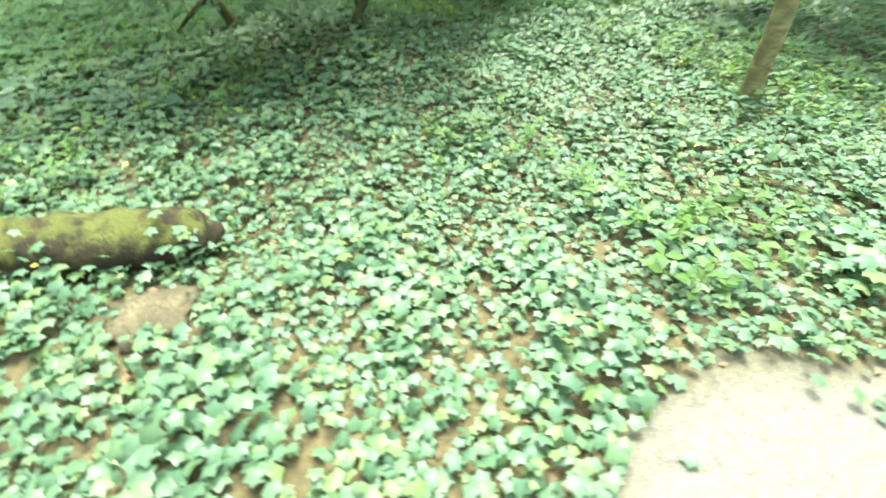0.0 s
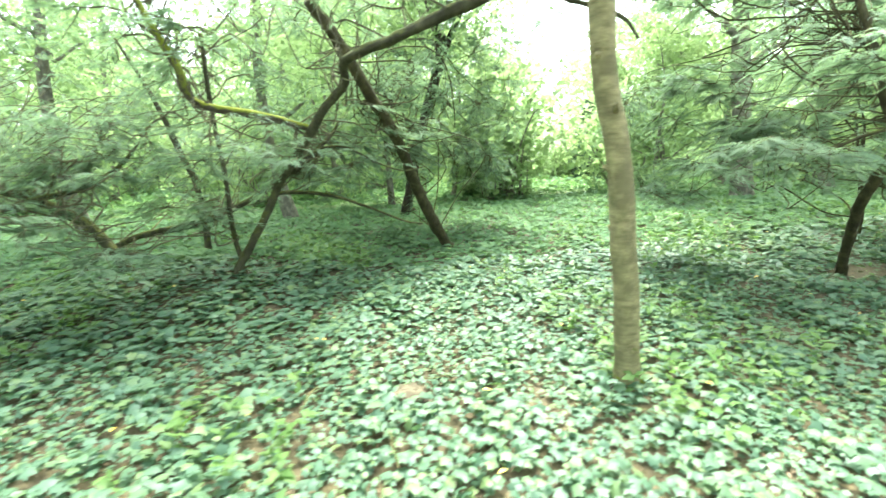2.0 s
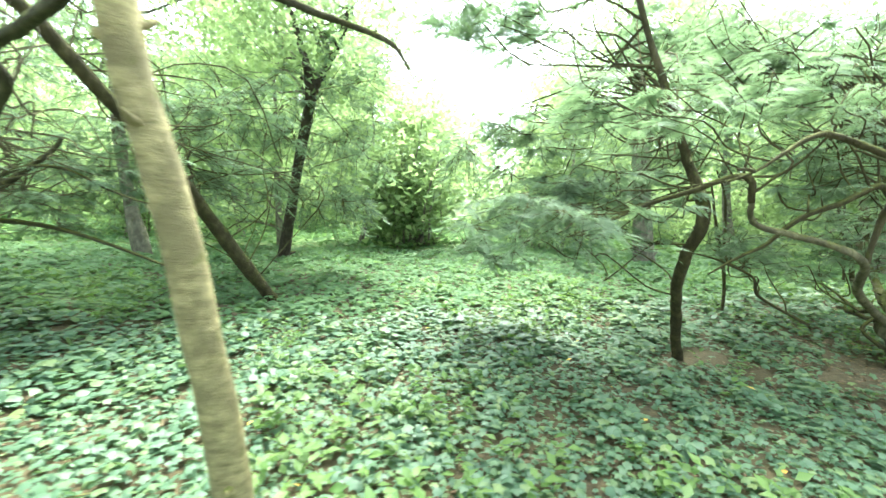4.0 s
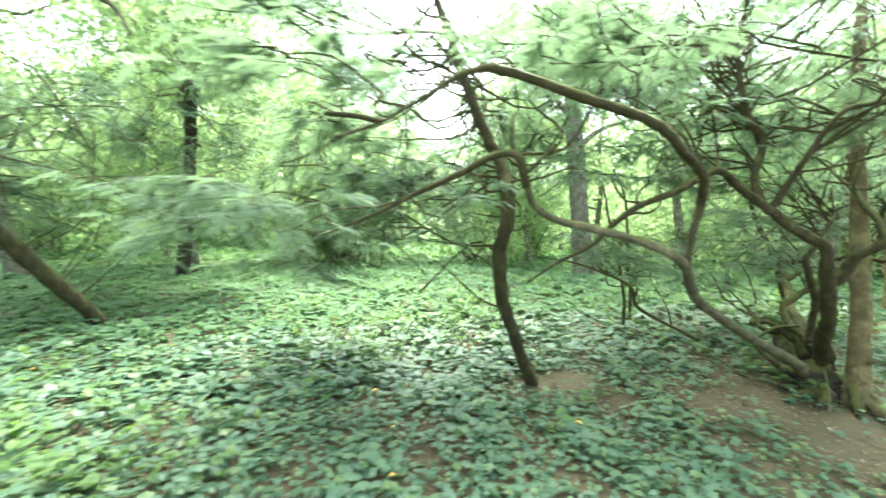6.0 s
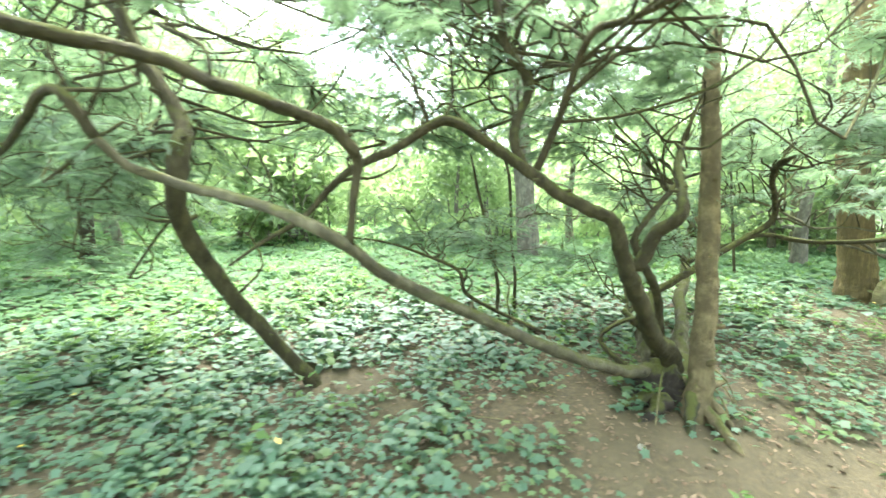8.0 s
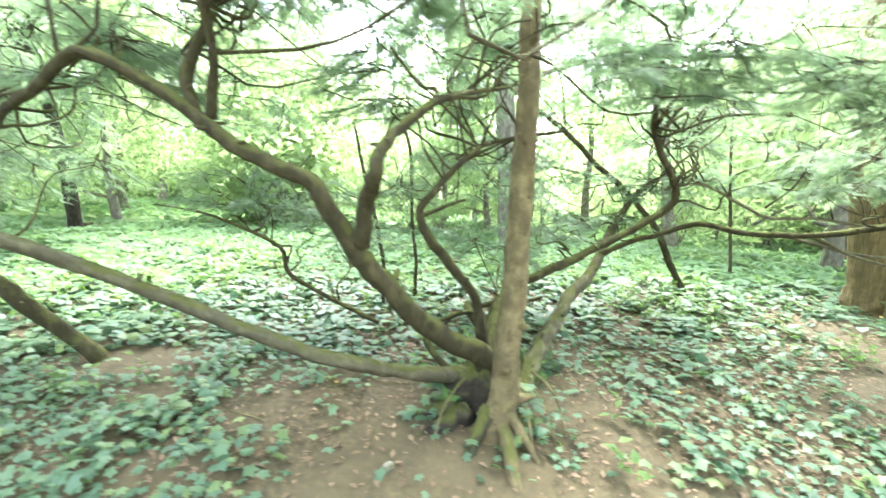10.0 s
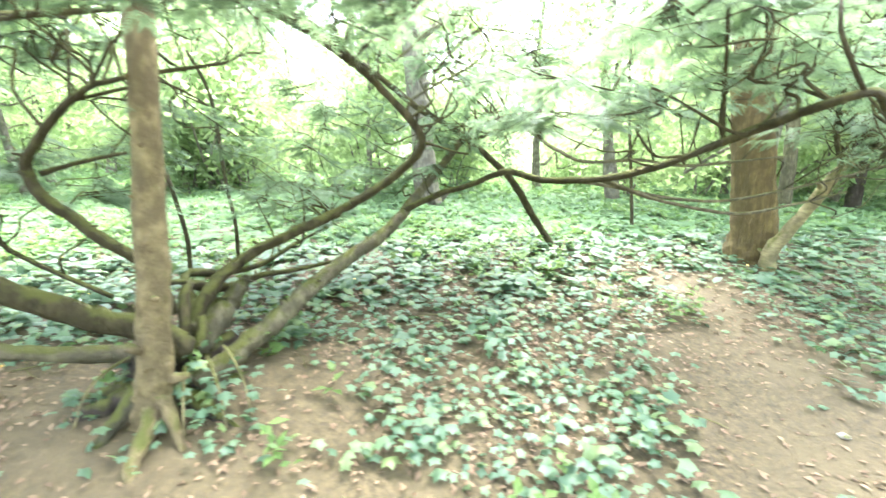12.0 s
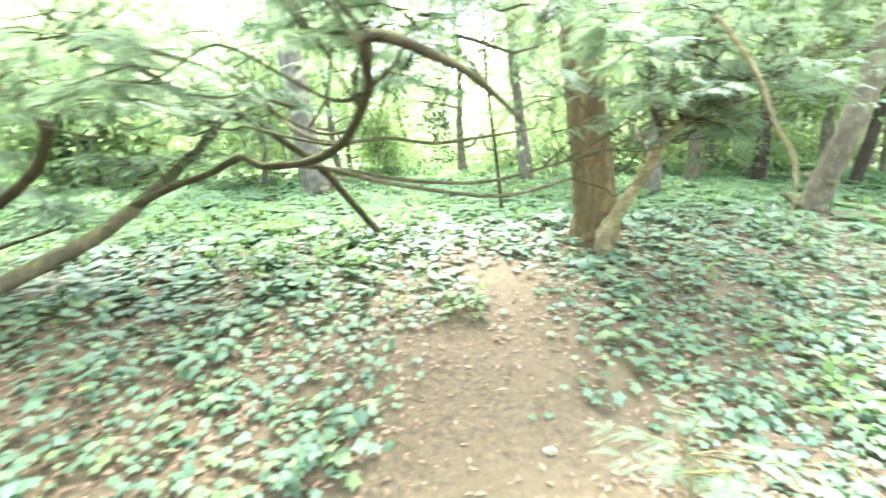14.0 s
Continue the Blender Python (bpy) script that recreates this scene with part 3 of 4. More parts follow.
LIMB_N3 = [(12.76, 8.5, 1.74, 0.021), (13.16, 8.2, 1.85, 0.018), (13.5, 7.9, 1.63, 0.018), (13.8, 7.9, 1.51, 0.017), (14.31, 7.9, 1.53, 0.014), (14.68, 7.8, 1.48, 0.013), (15.13, 7.7, 1.53, 0.01), (15.45, 7.6, 1.58, 0.006)]
LIMB_N4 = [(13.66, 7.8, 1.61, 0.013), (13.85, 7.7, 1.85, 0.011), (13.93, 7.6, 2.18, 0.009), (14.01, 7.5, 2.39, 0.006)]
LIMB_H = [(10.72, 6.45, 0.25, 0.06), (10.76, 6.58, 0.45, 0.052), (10.83, 6.76, 0.6, 0.044), (10.99, 6.98, 0.76, 0.04), (11.27, 7.06, 0.88, 0.038), (11.53, 7.1, 0.99, 0.037), (11.78, 7.14, 1.14, 0.036), (12.08, 7.1, 1.34, 0.035), (12.28, 7, 1.52, 0.033), (12.32, 6.97, 1.64, 0.032), (12.22, 6.88, 1.78, 0.029), (12.02, 6.73, 1.98, 0.027), (11.89, 6.55, 2.09, 0.025), (11.76, 6.27, 2.16, 0.022), (11.6, 5.95, 2.22, 0.018), (11.45, 5.6, 2.26, 0.012), (11.35, 5.35, 2.3, 0.007)]
PROP_H = [(13.93, 9.66, 0.36, 0.052), (13.69, 9.56, 0.74, 0.048), (13.4, 9.4, 1.17, 0.044), (13.13, 9.25, 1.45, 0.041), (12.7, 9.06, 1.78, 0.04), (12.4, 8.87, 1.96, 0.037), (12.13, 8.68, 2.08, 0.035), (11.88, 8.52, 2.27, 0.033), (11.54, 8.4, 2.5, 0.03), (11.26, 8.4, 2.68, 0.026), (10.94, 8.45, 2.9, 0.02), (10.5, 8.5, 3.15, 0.012)]
BIGTRUNK = [(16.83, 9.78, 0.1, 0.34), (16.82, 9.78, 0.42, 0.295), (16.79, 9.78, 0.75, 0.272), (16.7, 9.78, 1.29, 0.262), (16.57, 9.78, 2.15, 0.25), (16.44, 9.78, 2.95, 0.24), (16.4, 9.8, 6, 0.2), (16.4, 9.9, 10, 0.12), (16.4, 9.9, 14, 0.03)]
LEAN_G = [(16.75, 9.29, 0.38, 0.096), (16.92, 9.25, 0.69, 0.08), (17.13, 9.2, 1.11, 0.072), (17.27, 9.1, 1.48, 0.06), (17.4, 8.9, 1.69, 0.036), (17.59, 8.6, 1.84, 0.02), (17.73, 8.3, 1.97, 0.01)]
LEAN_G2 = [(17.27, 9.1, 1.48, 0.04), (17.0, 9.0, 1.94, 0.024), (16.92, 8.9, 2.39, 0.016)]
SAPLING = [(9.91, 8.6, 0.68, 0.024), (9.84, 8.6, 1.18, 0.022), (9.8, 8.6, 1.77, 0.021), (9.74, 8.6, 2.22, 0.019), (9.53, 8.6, 2.65, 0.014)]
ROD = [(15.8, 11.5, 0.54, 0.032), (15.67, 11.5, 1.52, 0.028), (15.53, 11.5, 2.63, 0.024), (15.45, 11.5, 3.91, 0.02)]
SAPLING2 = [(9.56, 8.2, 0.62, 0.024), (9.44, 8.2, 1.19, 0.022), (9.26, 8.2, 1.84, 0.019), (9.14, 8.2, 2.35, 0.014)]
LOG = [(-1.38, 2.36, -0.08, 0.09), (-1.46, 2.34, -0.05, 0.16), (-1.6, 2.32, -0.02, 0.19), (-2.1, 2.28, 0.01, 0.22), (-2.7, 2.26, 0.02, 0.23), (-3.3, 2.22, 0.03, 0.24), (-4.0, 2.2, 0.03, 0.24)]
LIMB_P = [(10.74, 6.35, 0.3, 0.04), (10.68, 6.5, 0.55, 0.036), (10.64, 6.62, 0.57, 0.036), (10.71, 6.78, 0.5, 0.036), (10.78, 6.98, 0.46, 0.033), (10.86, 7.22, 0.48, 0.028), (11.05, 7.5, 0.46, 0.022), (11.4, 7.8, 0.5, 0.013)]
LIMB_Q = [(10.7, 6.3, 0.1, 0.042), (10.8, 6.45, 0.3, 0.035), (10.55, 6.7, 0.61, 0.032), (10.7, 7.0, 0.56, 0.028), (10.87, 7.3, 0.58, 0.024), (11.06, 7.7, 0.71, 0.017), (11.24, 8.1, 0.8, 0.008)]
STUMP = [(10.7, 6.5, 0.1, 0.12), (10.75, 6.62, 0.24, 0.1), (10.8, 6.8, 0.36, 0.075), (10.85, 6.93, 0.47, 0.05), (10.88, 6.98, 0.55, 0.02)]

# ---- the near trees ----
young = thing("young_tree", "slim young tree with pale ringed bark, rising from the ivy", "tree", (3.33, 3.95, -0.1))
limb(young, rooted(YOUNG), BARK_PALE, "trunk", "pale ringed bark with moss at the foot", 14, 0.05)

limb(young, [(3.33, 3.95, -0.2, 0.115), (3.325, 3.945, -0.05, 0.108), (3.315, 3.935, 0.06, 0.095), (3.31, 3.93, 0.13, 0.06)], BARK_GREEN, "moss_collar", "green moss round the foot", 14, 0.14, knots=False)
for zz, aa in ((1.15, 2.0), (1.95, 4.4), (2.35, 0.8)):
    q = [np.interp(zz, [p[2] for p in YOUNG], [p[i] for p in YOUNG]) for i in (0, 1)]
    limb(young, [(q[0], q[1], zz, 0.03), (q[0] + 0.09 * math.cos(aa), q[1] + 0.09 * math.sin(aa), zz + 0.03, 0.02), (q[0] + 0.13 * math.cos(aa), q[1] + 0.13 * math.sin(aa), zz + 0.06, 0.008)],
         BARK_PALE, "branch_stub", "", 7, knots=False)

moss_yew = thing("mossy_yew", "sprawling yew with crooked mossy stems and drooping sprays", "tree", (-0.6, 6.14, 0.35))
limb(moss_yew, rooted(MOSS_1), BARK_MOSS, "stem", "", 11)
limb(moss_yew, MOSS_2, BARK_GREEN, "limb", "limb thick with bright moss")
for pts in (MOSS_3, MOSS_5, MOSS_6, MOSS_7, MOSS_9, MOSS_10):
    limb(moss_yew, pts, BARK_MOSS)
limb(moss_yew, rooted(MOSS_4), BARK_MOSS, "stem")
limb(moss_yew, rooted(MOSS_8), BARK_MOSS, "stem")
foliage(moss_yew, [(-2.6, 5.6, 2.3, 1.5, 1.1, 0.9, 105), (-0.6, 5.0, 3.3, 1.3, 0.9, 0.6, 55), (-2.3, 4.7, 1.25, 0.9, 0.7, 0.5, 67),
                   (-0.2, 7.4, 2.2, 1.4, 0.9, 0.8, 60), (1.2, 5.2, 3.6, 1.3, 0.9, 0.5, 28), (-3.6, 6.8, 1.6, 1.3, 1.0, 1.1, 60),
                   (-1.3, 4.9, 0.85, 0.6, 0.4, 0.25, 21), (-1.4, 8.2, 3.0, 1.6, 1.0, 1.2, 60), (-3.2, 7.6, 3.2, 1.6, 1.2, 1.2, 55),
                   (-3.8, 5.0, 2.6, 1.2, 1.0, 1.0, 75), (0.6, 6.6, 1.7, 0.9, 0.7, 0.5, 60), (0.3, 6.2, 4.0, 1.6, 1.2, 0.6, 24), (-1.0, 6.4, 2.9, 1.3, 0.9, 0.7, 60), (-2.0, 8.6, 1.4, 1.6, 0.7, 0.8, 30),
                   (-0.2, 5.2, 1.9, 0.9, 0.5, 0.5, 50), (-1.6, 5.4, 1.9, 0.9, 0.6, 0.6, 70), (-0.9, 5.9, 1.3, 0.7, 0.4, 0.35, 35), (0.9, 6.8, 2.2, 0.8, 0.5, 0.5, 45)],
        [MOSS_1, MOSS_2, MOSS_3, MOSS_6, MOSS_7, MOSS_8], 21, wood=BARK_TAN, bare_branches=9)

lean = thing("leaning_tree", "dark leaning trunk propped out of the ivy with drooping foliage", "tree", (2.15, 8.62, 0.1))
limb(lean, rooted(LEAN_B), BARK_YEW, "trunk", "", 11)
foliage(lean, [(1.2, 8.4, 2.7, 1.1, 0.8, 1.0, 50), (0.2, 7.4, 4.0, 1.3, 1.0, 0.8, 40), (2.7, 9.8, 1.9, 1.1, 0.8, 1.2, 75), (0.9, 9.6, 1.7, 1.3, 0.8, 1.2, 45),
               (3.1, 10.2, 3.8, 1.0, 0.9, 1.2, 60), (1.2, 9.8, 4.0, 1.6, 1.0, 1.0, 40), (0.9, 7.6, 2.9, 1.1, 0.8, 0.6, 60), (1.9, 9.2, 3.2, 1.0, 0.8, 0.8, 60), (1.6, 7.9, 2.0, 0.8, 0.5, 0.6, 40)], [LEAN_B], 22)

forked = thing("forked_tree", "dark forked trunk leaning behind drooping yew sprays", "tree", (1.02, 13.1, 0.2))
limb(forked, rooted(FARFORK), BARK_DARK, "trunk")
FORK = [(2.1, 11.0, 4.0, 0.085), (2.5, 11.1, 4.8, 0.075), (2.85, 11.2, 5.9, 0.06), (3.1, 11.2, 7.5, 0.02)]
limb(forked, FORK, BARK_DARK)
foliage(forked, [(3.2, 10.9, 2.3, 0.8, 0.7, 1.3, 65), (2.7, 11.0, 4.4, 1.1, 0.8, 1.0, 60), (1.4, 10.8, 2.6, 1.0, 0.7, 1.3, 50)],
        [FARFORK], 30, size=(0.12, 0.22))


def leafy_crown(tree, centre, radii, clumps, seed, anchors):
    """Broad leaves in loose clumps, each borne by a crooked branch."""
    r = np.random.RandomState(seed)
    c, rad = np.array(centre), np.array(radii)
    line = resample(anchors, 4)
    P, bits = [], []
    for k in range(clumps):
        q = r.randn(3)
        q = c + rad * q / np.linalg.norm(q) * r.rand() ** 0.4
        a = line[np.argmin(np.linalg.norm(line[:, :3] - q, axis=1) + r.rand(len(line)))]
        if k % 3 == 0:
            bits.append(tube_arrays(resample(crooked(a[:3], q, min(0.03, a[3] * 0.6), 0.006, r), 2), 5, 0.1, k))
        P.append(q + r.randn(110, 3) * np.array([0.42, 0.42, 0.2]))
    P = np.vstack(P)
    k = len(P)
    W = np.stack([r.randn(k), r.randn(k), r.uniform(-1.0, 0.2, k)], -1)
    part("crown", scatter("crown", TRI_LEAF, P - np.array(tree.location), frames_along(W, r.randn(k) * 0.7), r.uniform(0.1, 0.17, k), BROADLEAF), tree, "loose light green leaves")["kind"] = "stuff"
    v, f = join_arrays(bits)
    part("branch", mesh_from("branch", v - np.array(tree.location), f, BARK_GREY, True), tree)["kind"] = "stuff"


leafy_crown(forked, (1.9, 11.2, 5.9), (2.5, 1.8, 2.2), 75, 33, FORK)

prop = thing("bowed_tree", "bowed brown trunk leaning out of bare soil", "tree", (7.5, 6.46, 0.0))
limb(prop, rooted(PROP), BARK_YEW, "trunk", "smooth brown bark", 12)
foliage(prop, [(6.1, 5.6, 1.75, 0.7, 0.5, 0.4, 28), (6.2, 6.4, 2.0, 1.0, 0.8, 0.5, 120), (7.2, 6.9, 2.7, 1.1, 0.9, 0.6, 75), (5.8, 6.9, 2.7, 0.9, 0.7, 0.5, 85), (5.2, 7.7, 2.4, 0.9, 0.7, 0.7, 65), (5.4, 7.1, 1.45, 0.8, 0.7, 0.4, 60), (6.2, 6.0, 3.3, 1.1, 0.9, 0.5, 26),
               (7.9, 7.9, 2.6, 1.2, 0.8, 0.7, 30), (6.6, 7.3, 1.7, 0.9, 0.7, 0.45, 24), (8.2, 7.4, 3.6, 1.3, 1.0, 0.6, 60), (5.0, 5.9, 3.7, 0.9, 0.6, 0.3, 22)],
        [PROP], 23)

foliage(prop, [(4.0, 8.6, 4.3, 1.2, 0.9, 0.8, 20), (6.4, 8.6, 4.6, 1.4, 1.2, 0.9, 14), (8.5, 9.2, 4.7, 1.8, 1.2, 0.9, 45), (4.9, 6.6, 3.9, 0.9, 0.8, 0.5, 50),
               (10.6, 9.8, 4.6, 1.8, 1.2, 1.0, 60), (3.4, 7.2, 4.6, 1.2, 1.0, 0.5, 16)], [PROP], 29, bare_branches=3, size=(0.12, 0.21))

yew = thing("spreading_yew", "old yew with long low limbs spreading from one base", "tree", (10.65, 6.1, -0.1))
limb(yew, [(10.6, 6.26, -0.3, 0.34), (10.62, 6.26, -0.08, 0.27), (10.66, 6.26, 0.1, 0.2), (10.7, 6.26, 0.28, 0.1)], BARK_DARK, "trunk", "dark gnarled base", 14, 0.25)
yew_limbs = (LIMB_D, LIMB_D2, LIMB_U, LIMB_U2, LIMB_E1, LIMB_E2, LIMB_E3, LIMB_E4, LIMB_K, LIMB_K2, LIMB_L, LIMB_L2, LIMB_N, LIMB_N2,
             LIMB_N3, LIMB_N4, LIMB_H, LIMB_P, LIMB_Q, LOWROOT, TWIG_LOW)
for pts in yew_limbs:
    # the N limbs take the paler bark because light falls on them
    limb(yew, pts, BARK_TAN if pts in (LIMB_D, LIMB_L, LIMB_N, LIMB_N2, LIMB_N3) else BARK_YEW, "limb", "", 12 if pts[0][3] > 0.05 else 8, 0.1)
foliage(yew, [(5.1, 4.9, 1.65, 0.75, 0.5, 0.35, 48), (5.7, 4.5, 2.45, 0.7, 0.4, 0.22, 28), (11.3, 5.2, 2.2, 0.5, 0.35, 0.2, 26), (7.3, 4.9, 2.85, 1.1, 0.7, 0.35, 45), (8.6, 5.9, 2.8, 1.2, 0.8, 0.45, 44), (9.7, 5.1, 2.95, 0.9, 0.7, 0.35, 26),
              (8.6, 6.9, 1.55, 0.9, 0.6, 0.45, 30), (8.3, 6.0, 2.3, 0.9, 0.6, 0.35, 36), (9.6, 6.7, 2.4, 0.9, 0.6, 0.4, 40), (11.6, 6.4, 2.55, 0.9, 0.8, 0.4, 28), (12.1, 5.3, 2.15, 0.7, 0.4, 0.25, 48), (13.2, 6.3, 1.9, 0.7, 0.5, 0.3, 34),
              (12.8, 7.4, 2.3, 0.9, 0.7, 0.4, 32), (14.2, 6.6, 2.35, 1.0, 0.7, 0.4, 85), (15.7, 7.3, 2.05, 0.9, 0.7, 0.4, 38),
              (13.2, 8.9, 2.7, 1.1, 0.8, 0.5, 50), (11.2, 7.3, 1.5, 0.7, 0.6, 0.4, 25), (10.2, 7.2, 1.7, 0.8, 0.6, 0.5, 30),
              (10.4, 7.8, 3.0, 1.2, 0.9, 0.6, 55), (12.2, 8.0, 3.4, 1.2, 0.9, 0.6, 50), (14.6, 8.0, 3.0, 1.2, 0.9, 0.5, 55), (8.0, 6.2, 3.7, 1.2, 0.9, 0.5, 45),
              (11.6, 5.4, 3.1, 0.9, 0.6, 0.4, 35), (13.3, 6.2, 3.0, 1.0, 0.7, 0.4, 40),
              (11.2, 8.3, 2.1, 1.0, 0.6, 0.5, 45), (12.9, 8.3, 1.9, 0.9, 0.5, 0.45, 40), (14.4, 7.9, 2.2, 0.9, 0.5, 0.4, 45), (15.6, 8.0, 2.6, 1.0, 0.6, 0.5, 50),
              (17.2, 7.9, 2.3, 0.9, 0.6, 0.55, 26), (17.6, 8.6, 1.7, 0.8, 0.5, 0.45, 25), (9.3, 7.6, 1.3, 0.9, 0.5, 0.4, 35),
              # the next two clouds are added overhead as a shade canopy
              (9.6, 5.9, 3.9, 1.2, 0.8, 0.35, 26), (11.1, 6.3, 3.8, 1.2, 0.8, 0.35, 45), (10.8, 8.2, 1.1, 0.8, 0.5, 0.4, 35), (12.0, 8.3, 1.35, 0.8, 0.4, 0.35, 32),
              (9.9, 5.7, 2.75, 0.8, 0.5, 0.4, 38), (10.3, 6.8, 2.9, 0.9, 0.6, 0.5, 52), (8.4, 6.8, 3.3, 1.1, 0.7, 0.5, 26), (9.2, 6.6, 3.7, 1.2, 0.7, 0.4, 60), (7.9, 6.4, 3.6, 0.9, 0.6, 0.4, 38), (12.6, 7.3, 2.8, 0.9, 0.5, 0.4, 16), (15.0, 6.9, 2.75, 0.8, 0.5, 0.3, 50)],
        yew_limbs, 24, bare_branches=4)

# unseen foliage added above and behind the walk to shade the near ground
foliage(yew, [(10.8, 7.4, 4.5, 1.6, 1.0, 0.5, 50), (9.0, 7.6, 4.6, 1.2, 0.9, 0.5, 32),
              (9.0, 4.2, 4.0, 1.6, 1.2, 0.4, 70), (11.6, 4.6, 4.1, 1.6, 1.2, 0.4, 70), (14.0, 5.0, 4.0, 1.6, 1.2, 0.4, 70),
              (10.5, 2.6, 4.2, 1.8, 1.0, 0.4, 60), (13.8, 3.4, 4.2, 1.8, 1.0, 0.4, 60)],
        (LIMB_E2, LIMB_E3, LIMB_U), 28, bare_branches=3, size=(0.12, 0.2))
# coarse high foliage added mostly out of view, to darken the ivy beneath
foliage(yew, [(9.8, 9.3, 4.8, 1.8, 1.1, 0.5, 85), (8.3, 8.6, 4.8, 1.3, 1.0, 0.5, 55), (12.0, 10.2, 4.8, 1.8, 1.0, 0.5, 80), (13.8, 10.4, 5.0, 1.5, 1.0, 0.5, 50)],
        (LIMB_E2, LIMB_E3, LIMB_U), 31, bare_branches=4, size=(0.16, 0.26))

limb(yew, STUMP, BARK_TAN, "broken_stub", "pale broken limb stub", 10, 0.15)
for aa, ln in ((-0.5, 0.6), (0.3, 0.5), (3.5, 0.55), (4.3, 0.45)):
    root = []
    for k, s in enumerate((0.0, 0.3, 0.6, 0.85, 1.0)):
        bend = aa + 0.5 * s * math.sin(7 * aa)
        px, py = 10.64 + math.cos(bend) * (0.15 + ln * s), 6.2 + math.sin(bend) * (0.15 + ln * s) * 0.8
        root.append((px, py, float(height(px, py)) + 0.05 * (1 - s) - 0.04 * s, 0.075 * (1 - s) + 0.015))
    limb(yew, root, BARK_DARK, "root", "dark twisted surface root", 9, 0.18, knots=False)

for k, (ax, ay, az, bx, by) in enumerate(((10.98, 6.2, 0.22, 11.2, 5.98), (10.9, 6.1, 0.2, 11.02, 5.85), (11.05, 6.28, 0.26, 11.3, 6.1), (10.55, 6.1, 0.25, 10.35, 5.85))):
    gz = float(height(bx, by)) - 0.02
    limb(yew, [(ax, ay, az, 0.01), (0.6 * ax + 0.4 * bx, 0.6 * ay + 0.4 * by, az - 0.05, 0.009), (0.25 * ax + 0.75 * bx, 0.25 * ay + 0.75 * by, 0.55 * az + 0.45 * gz, 0.008), (bx, by, gz, 0.006)],
         BARK_PALE, "root", "thin pale hanging root", 6, 0.1, knots=False)


def base_ivy():
    """Large ivy leaves climbing round the foot of the old yew."""
    r = np.random.RandomState(91)
    k = 90
    x, y = np.concatenate([r.normal(11.0, 0.14, 45), r.normal(10.95, 0.3, 45)]), np.concatenate([r.normal(6.12, 0.12, 45), r.normal(5.85, 0.18, 45)])
    z = height(x, y) + np.concatenate([r.uniform(0.05, 0.35, 45), r.uniform(0.02, 0.12, 45)])
    turns = rotations(r.uniform(0, 6.28, k), np.abs(r.randn(k)) * 0.5, r.uniform(0, 6.28, k))
    ob = new("climbing_ivy", scatter("climbing_ivy", IVY_LEAF, np.stack([x, y, z], -1), turns, r.uniform(0.06, 0.11, k), IVY))
    tagged(ob, "green ivy climbing round the yew's foot", "ivy", kind="stuff")


base_ivy()

slim = thing("slim_tree", "slim upright trunk with flaking brown bark and splayed roots", "tree", (10.75, 5.85, -0.1))
limb(slim, rooted(SLIM), BARK_BROWN, "trunk", "brown flaking bark", 16, 0.09)
limb(slim, SLIM_ROOT, BARK_BROWN, "root", "", 9, 0.1, knots=False)
limb(slim, [(10.73, 5.94, 0.12, 0.06), (10.66, 5.86, 0.0, 0.05), (10.6, 5.78, -0.1, 0.035), (10.55, 5.7, -0.22, 0.018)], BARK_MOSS, "root", "mossy splayed root", 9, 0.12, knots=False)
limb(slim, [(10.83, 5.96, 0.1, 0.055), (10.92, 5.9, 0.0, 0.042), (11.0, 5.84, -0.1, 0.03), (11.06, 5.78, -0.2, 0.014)], BARK_BROWN, "root", "", 9, 0.12, knots=False)
for zz, aa, rr in ((0.28, -1.2, 0.04), (0.95, -1.5, 0.022), (1.28, -2.0, 0.02), (1.55, -1.1, 0.018), (1.9, -1.7, 0.02)):
    q = [np.interp(zz, [p[2] for p in SLIM], [p[i] for p in SLIM]) for i in (0, 1, 3)]
    cx, cy = q[0] + q[2] * 0.82 * math.cos(aa), q[1] + q[2] * 0.82 * math.sin(aa)
    limb(slim, [(cx, cy, zz, rr), (cx + 0.022 * math.cos(aa), cy + 0.022 * math.sin(aa), zz - 0.005, rr * 0.8), (cx + 0.03 * math.cos(aa), cy + 0.03 * math.sin(aa), zz - 0.008, rr * 0.3)],
         BARK_RED, "bark_scar", "rusty brown scar in the bark", 8, 0.15, per=2, knots=False)

prop_h = thing("leaning_tree", "dark stem propped in the ivy, reaching up into the yew", "tree", (14.0, 9.68, 0.3))
limb(prop_h, rooted(PROP_H), BARK_YEW, "trunk")

big = thing("red_trunk_conifer", "tall conifer with a thick furrowed red-brown trunk", "tree", (16.8, 9.78, 0.3))
limb(big, BIGTRUNK, BARK_RED, "trunk", "furrowed red-brown bark", 22, 0.06, knots=False)
foliage(big, [(16.3, 9.2, 3.6, 1.4, 1.0, 0.6, 55), (17.3, 9.6, 4.4, 1.6, 1.2, 0.8, 50), (15.6, 9.6, 4.6, 1.4, 1.0, 0.8, 50)], [BIGTRUNK], 25)

lean_g = thing("leaning_yew", "brown stem leaning beside the thick red trunk with dead twigs", "tree", (16.75, 9.29, 0.3))
limb(lean_g, rooted(LEAN_G), BARK_PALE, "trunk", "smooth tan bark")
limb(lean_g, LEAN_G2, BARK_YEW)
